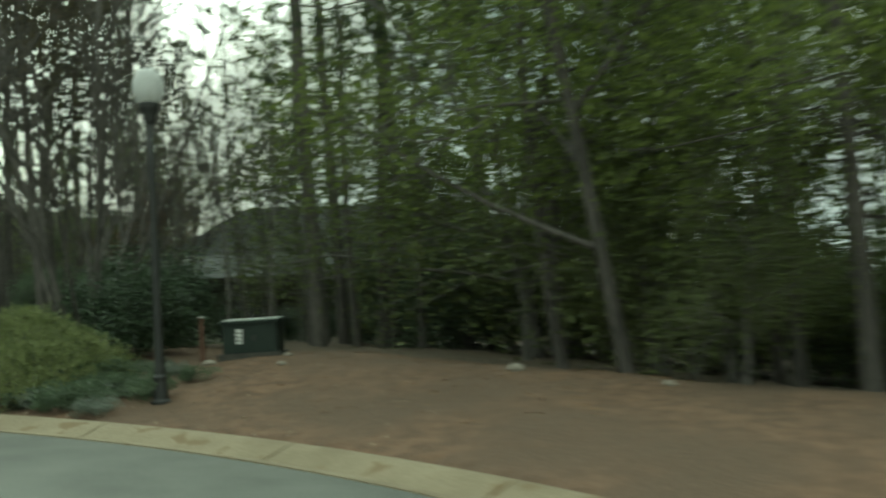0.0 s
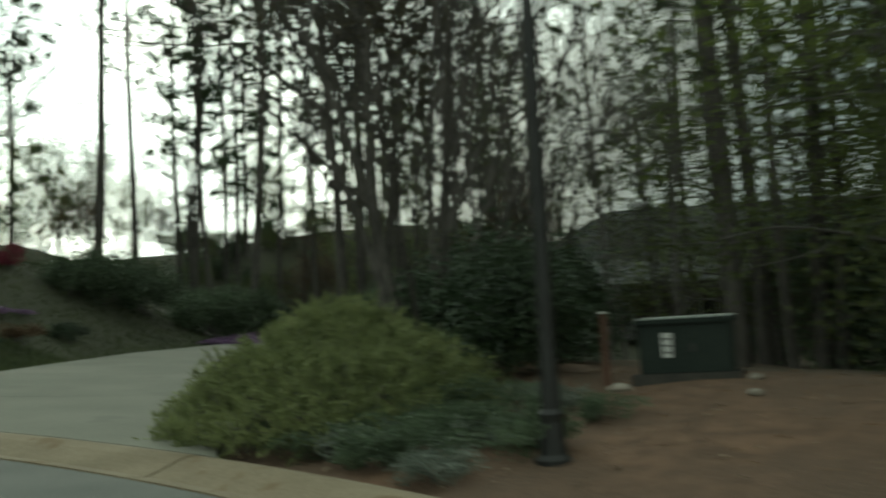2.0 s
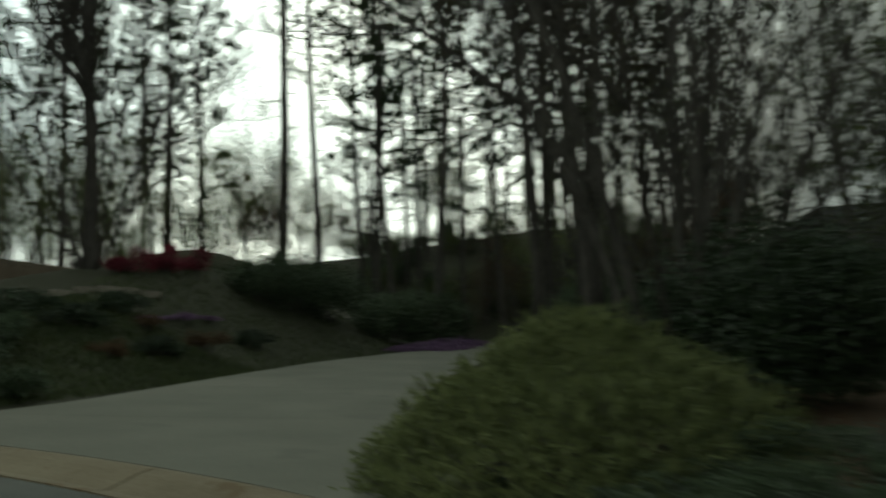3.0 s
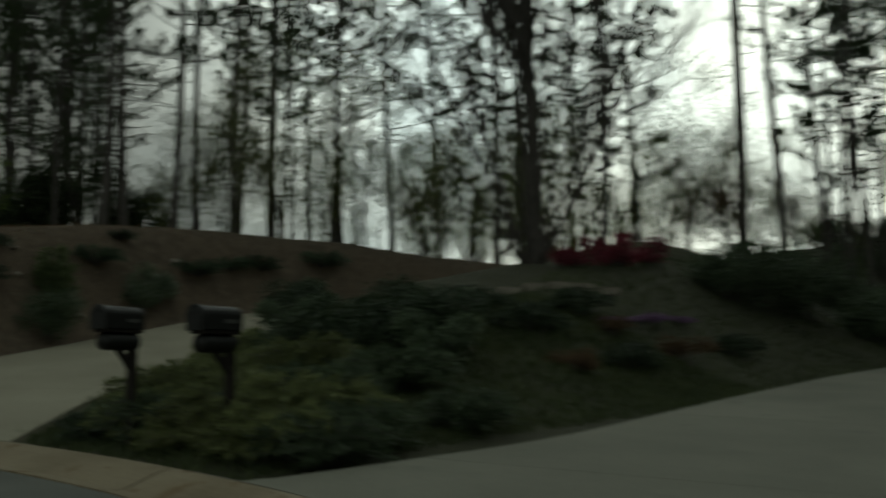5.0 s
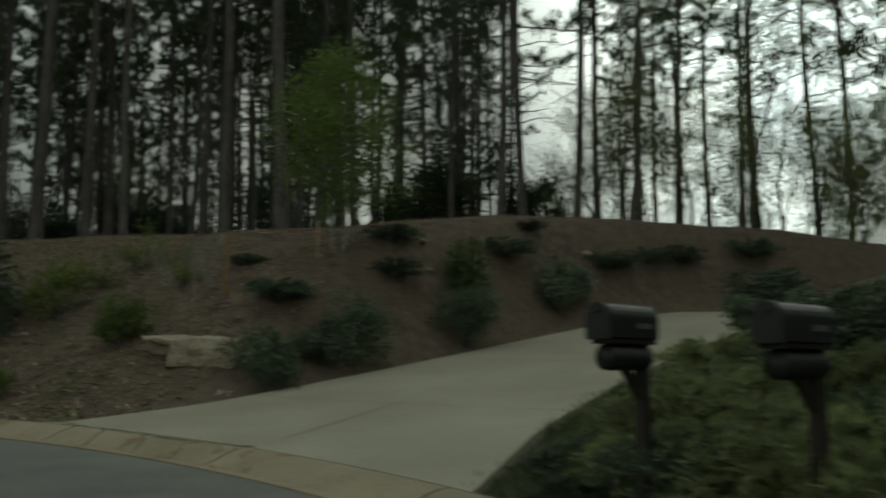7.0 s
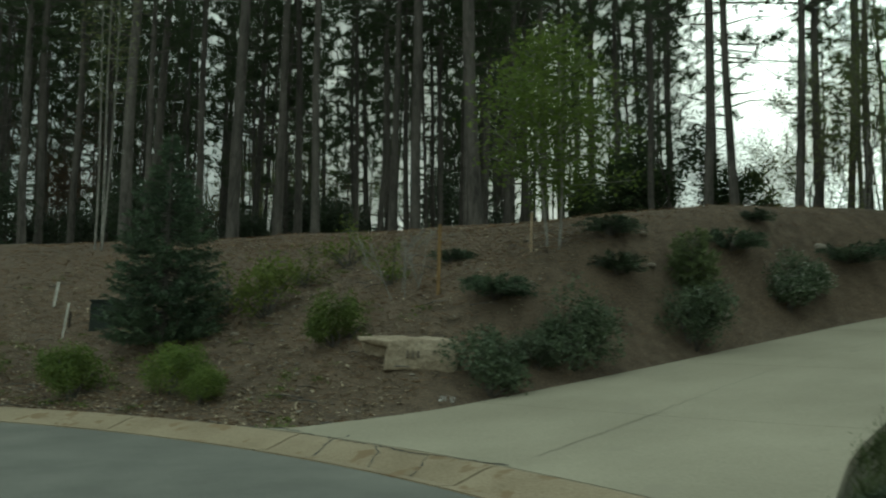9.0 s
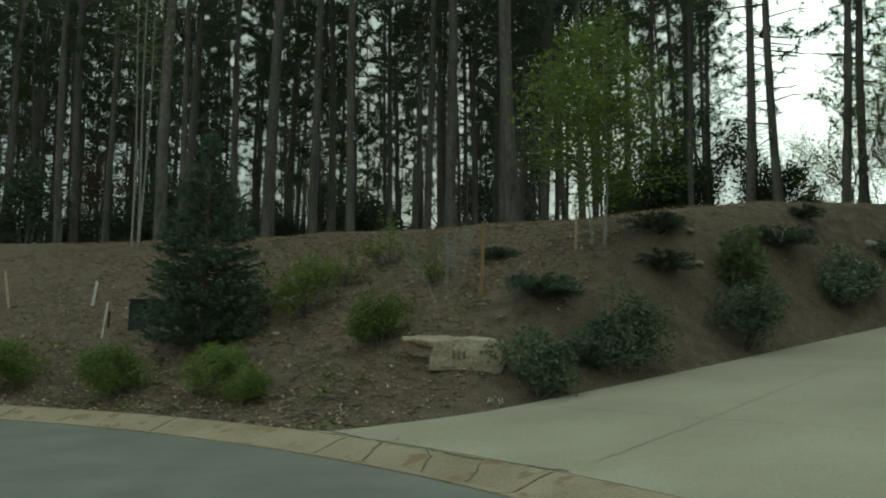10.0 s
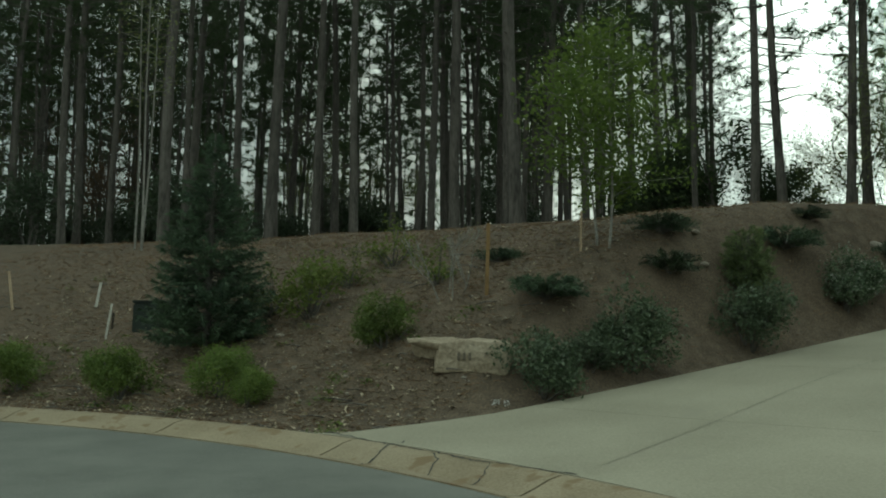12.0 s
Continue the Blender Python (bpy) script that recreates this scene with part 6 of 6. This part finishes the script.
for x, y in scatter(104, (-78, -28, -44, 14), 0.8, deep_wood):
    pine(x, y, rng.uniform(0.055, 0.10), int((9, 10, 9, 10, 8)[rng.integers(5)]), "slim pines deep in the wood")

# the 290 pines nearest to the turning circle stand singly, those behind them merge into one wood
PINE_PLACES.sort(key=lambda place: place[0])
for _, k, group, at in PINE_PLACES[:290]:
    plant_tree("pine_tree", PINE_LABEL, PINES[k], at, group)
FAR_PINES = [pine_meshes(*kind[:6], 5, 9, 0.034) for kind in PINE_KINDS]


def arrays(me):
    """A mesh's points and faces, sorted by their number of corners."""
    co = np.empty(len(me.vertices) * 3, np.float32)
    me.vertices.foreach_get("co", co)
    starts, sizes, loops = np.empty(len(me.polygons), np.int32), np.empty(len(me.polygons), np.int32), np.empty(len(me.loops), np.int32)
    me.polygons.foreach_get("loop_start", starts)
    me.polygons.foreach_get("loop_total", sizes)
    me.loops.foreach_get("vertex_index", loops)
    return co.reshape(-1, 3), [loops[starts[sizes == n][:, None] + np.arange(n)] for n in np.unique(sizes)]


far_shapes = [[arrays(me) for me in pair] for pair in FAR_PINES]
woods = [Shape(), Shape()]
for _, k, _, at in PINE_PLACES[290:]:
    turn, move = np.array(at.to_3x3()), np.array(at.translation)
    for shape, (co, faces) in zip(woods, far_shapes[k]):
        shape.add(co @ turn.T + move, faces)
far_wood = thing("far_pine_wood", "dense dark wood of tall pines far behind the banks", "wood", Matrix(), kind="stuff")
part("trunks", woods[0].mesh("trunks", "bark", True), far_wood)
part("crowns", woods[1].mesh("crowns", "needles"), far_wood)


# ---- litter, grass and twigs: too many to count ----
def spread(count, th0, th1, s0, s1, power=1.0, by=0.12):
    """Random places by bearing and distance past the kerb, off the drives, on the ground."""
    th = np.radians(rng.uniform(th0, th1, count))
    s = s0 + (s1 - s0) * rng.uniform(0, 1, count) ** power
    x, y = CX + (RK + s) * np.cos(th), CY + (RK + s) * np.sin(th)
    keep = (past_drive(x, y, "a") > by) & (past_drive(x, y, "b") > by)
    x, y = x[keep], y[keep]
    return np.stack([x, y, heights(x, y)], -1)


def stuff(name, shape, mat, label, category):
    return tagged(new(name, shape.mesh(name, mat)), label, category, kind="stuff")


fallen = Shape()
fallen.leaves(np.concatenate([spread(5200, 139, 172, 0.05, 7, 1.2), spread(250, 55, 84, 0.05, 4, 1.3), spread(1600, 112, 139, 0.3, 9)]) + [0, 0, 0.012], 0.046, rng, 0.6, 0.92, 0.5)
stuff("fallen_leaves", fallen, "dead_leaf", "dry brown fallen leaves scattered over the banks", "leaf litter")
straw = Shape()
p = np.concatenate([spread(16000, 139, 176, 0.02, 9, 1.1), spread(3000, 128, 139, 2, 12), spread(700, 50, 84, 1.0, 5)])
straw.blades(p + [0, 0, 0.012], np.stack([rng.normal(size=len(p)), rng.normal(size=len(p)), 0.12 * rng.normal(size=len(p))], -1), 0.15, 0.008, rng)
chips = Shape()
chips.leaves(spread(7200, 139, 168, 0.05, 8, 1.1) + [0, 0, 0.03], 0.06, rng, 0.5, 0.85, 0.45)
stuff("pale_leaves", chips, "straw_pale", "pale curled leaves and bark chips on the bank", "leaf litter")
stuff("pine_straw", straw, "straw", "loose brown pine straw lying on the banks", "leaf litter")
twigs = Shape()
for q in spread(130, 140, 170, 0.1, 6, 1.2):
    a, ln = rng.uniform(0, 2 * np.pi), rng.uniform(0.12, 0.5)
    w = np.array([math.cos(a), math.sin(a), 0.04])
    twigs.tube([q + [0, 0, 0.012], q + w * ln * 0.5 + [0, 0, 0.03], q + w * ln + [0, 0, 0.012]], [0.008, 0.007, 0.004], 4, False)
stuff("fallen_twigs", twigs, "bark_grey", "grey fallen twigs on the bank", "leaf litter")
gravel = Shape()
for q in spread(420, 139, 168, 0.05, 7, 1.2):
    r = rng.uniform(0.010, 0.032)
    v = np.array([(1, 0, 0), (-1, 0, 0), (0, 1, 0), (0, -1, 0), (0, 0, 0.8), (0, 0, -0.5)], float) * r * rng.uniform(0.7, 1.3, (6, 3)) + q + [0, 0, 0.01]
    gravel.add(v, [np.array([(0, 2, 4), (2, 1, 4), (1, 3, 4), (3, 0, 4), (2, 0, 5), (1, 2, 5), (3, 1, 5), (0, 3, 5)])])
stuff("loose_pebbles", gravel, "pebble", "pale loose pebbles in the leaf litter", "pebbles")
cover = Shape()
p = np.concatenate([spread(34000, 106, 128, 0.05, 9, 0.9, 0.05), spread(15000, 103, 118, 6, 21), spread(5000, 84, 100, 3, 16, 1.0, 0.3)])
p = p[(past_drive(p[:, 0], p[:, 1], "a") < 6.5)]
fringe = spread(9000, 112, 128, 0.05, 5, 0.8, -0.09)
fringe = fringe[past_drive(fringe[:, 0], fringe[:, 1], "b") < 0.3]
fringe[:, 2] = np.maximum(fringe[:, 2], plane(fringe[:, 0], fringe[:, 1]) + drive_up(fringe[:, 0], fringe[:, 1], "b") - 0.03)
p = np.concatenate([p, fringe])
cover.blades(p - [0, 0, 0.01], np.stack([0.6 * rng.normal(size=len(p)), 0.6 * rng.normal(size=len(p)), 0.9 + 0 * p[:, 0]], -1), 0.12, 0.022, rng)
stuff("verge_grass", cover, "grass", "thin dark green grass and groundcover on the verge", "grass")
weeds = Shape()
for q in spread(70, 140, 168, 0.2, 4.5, 1.3):
    n = int(rng.integers(14, 40))
    weeds.leaves(q + rng.normal(size=(n, 3)) * [0.07, 0.07, 0.02] + [0, 0, 0.04], 0.045, rng, 0.6, 0.6)
stuff("low_weeds", weeds, "leaf_lime", "small green weeds sprouting through leaf litter", "weeds")
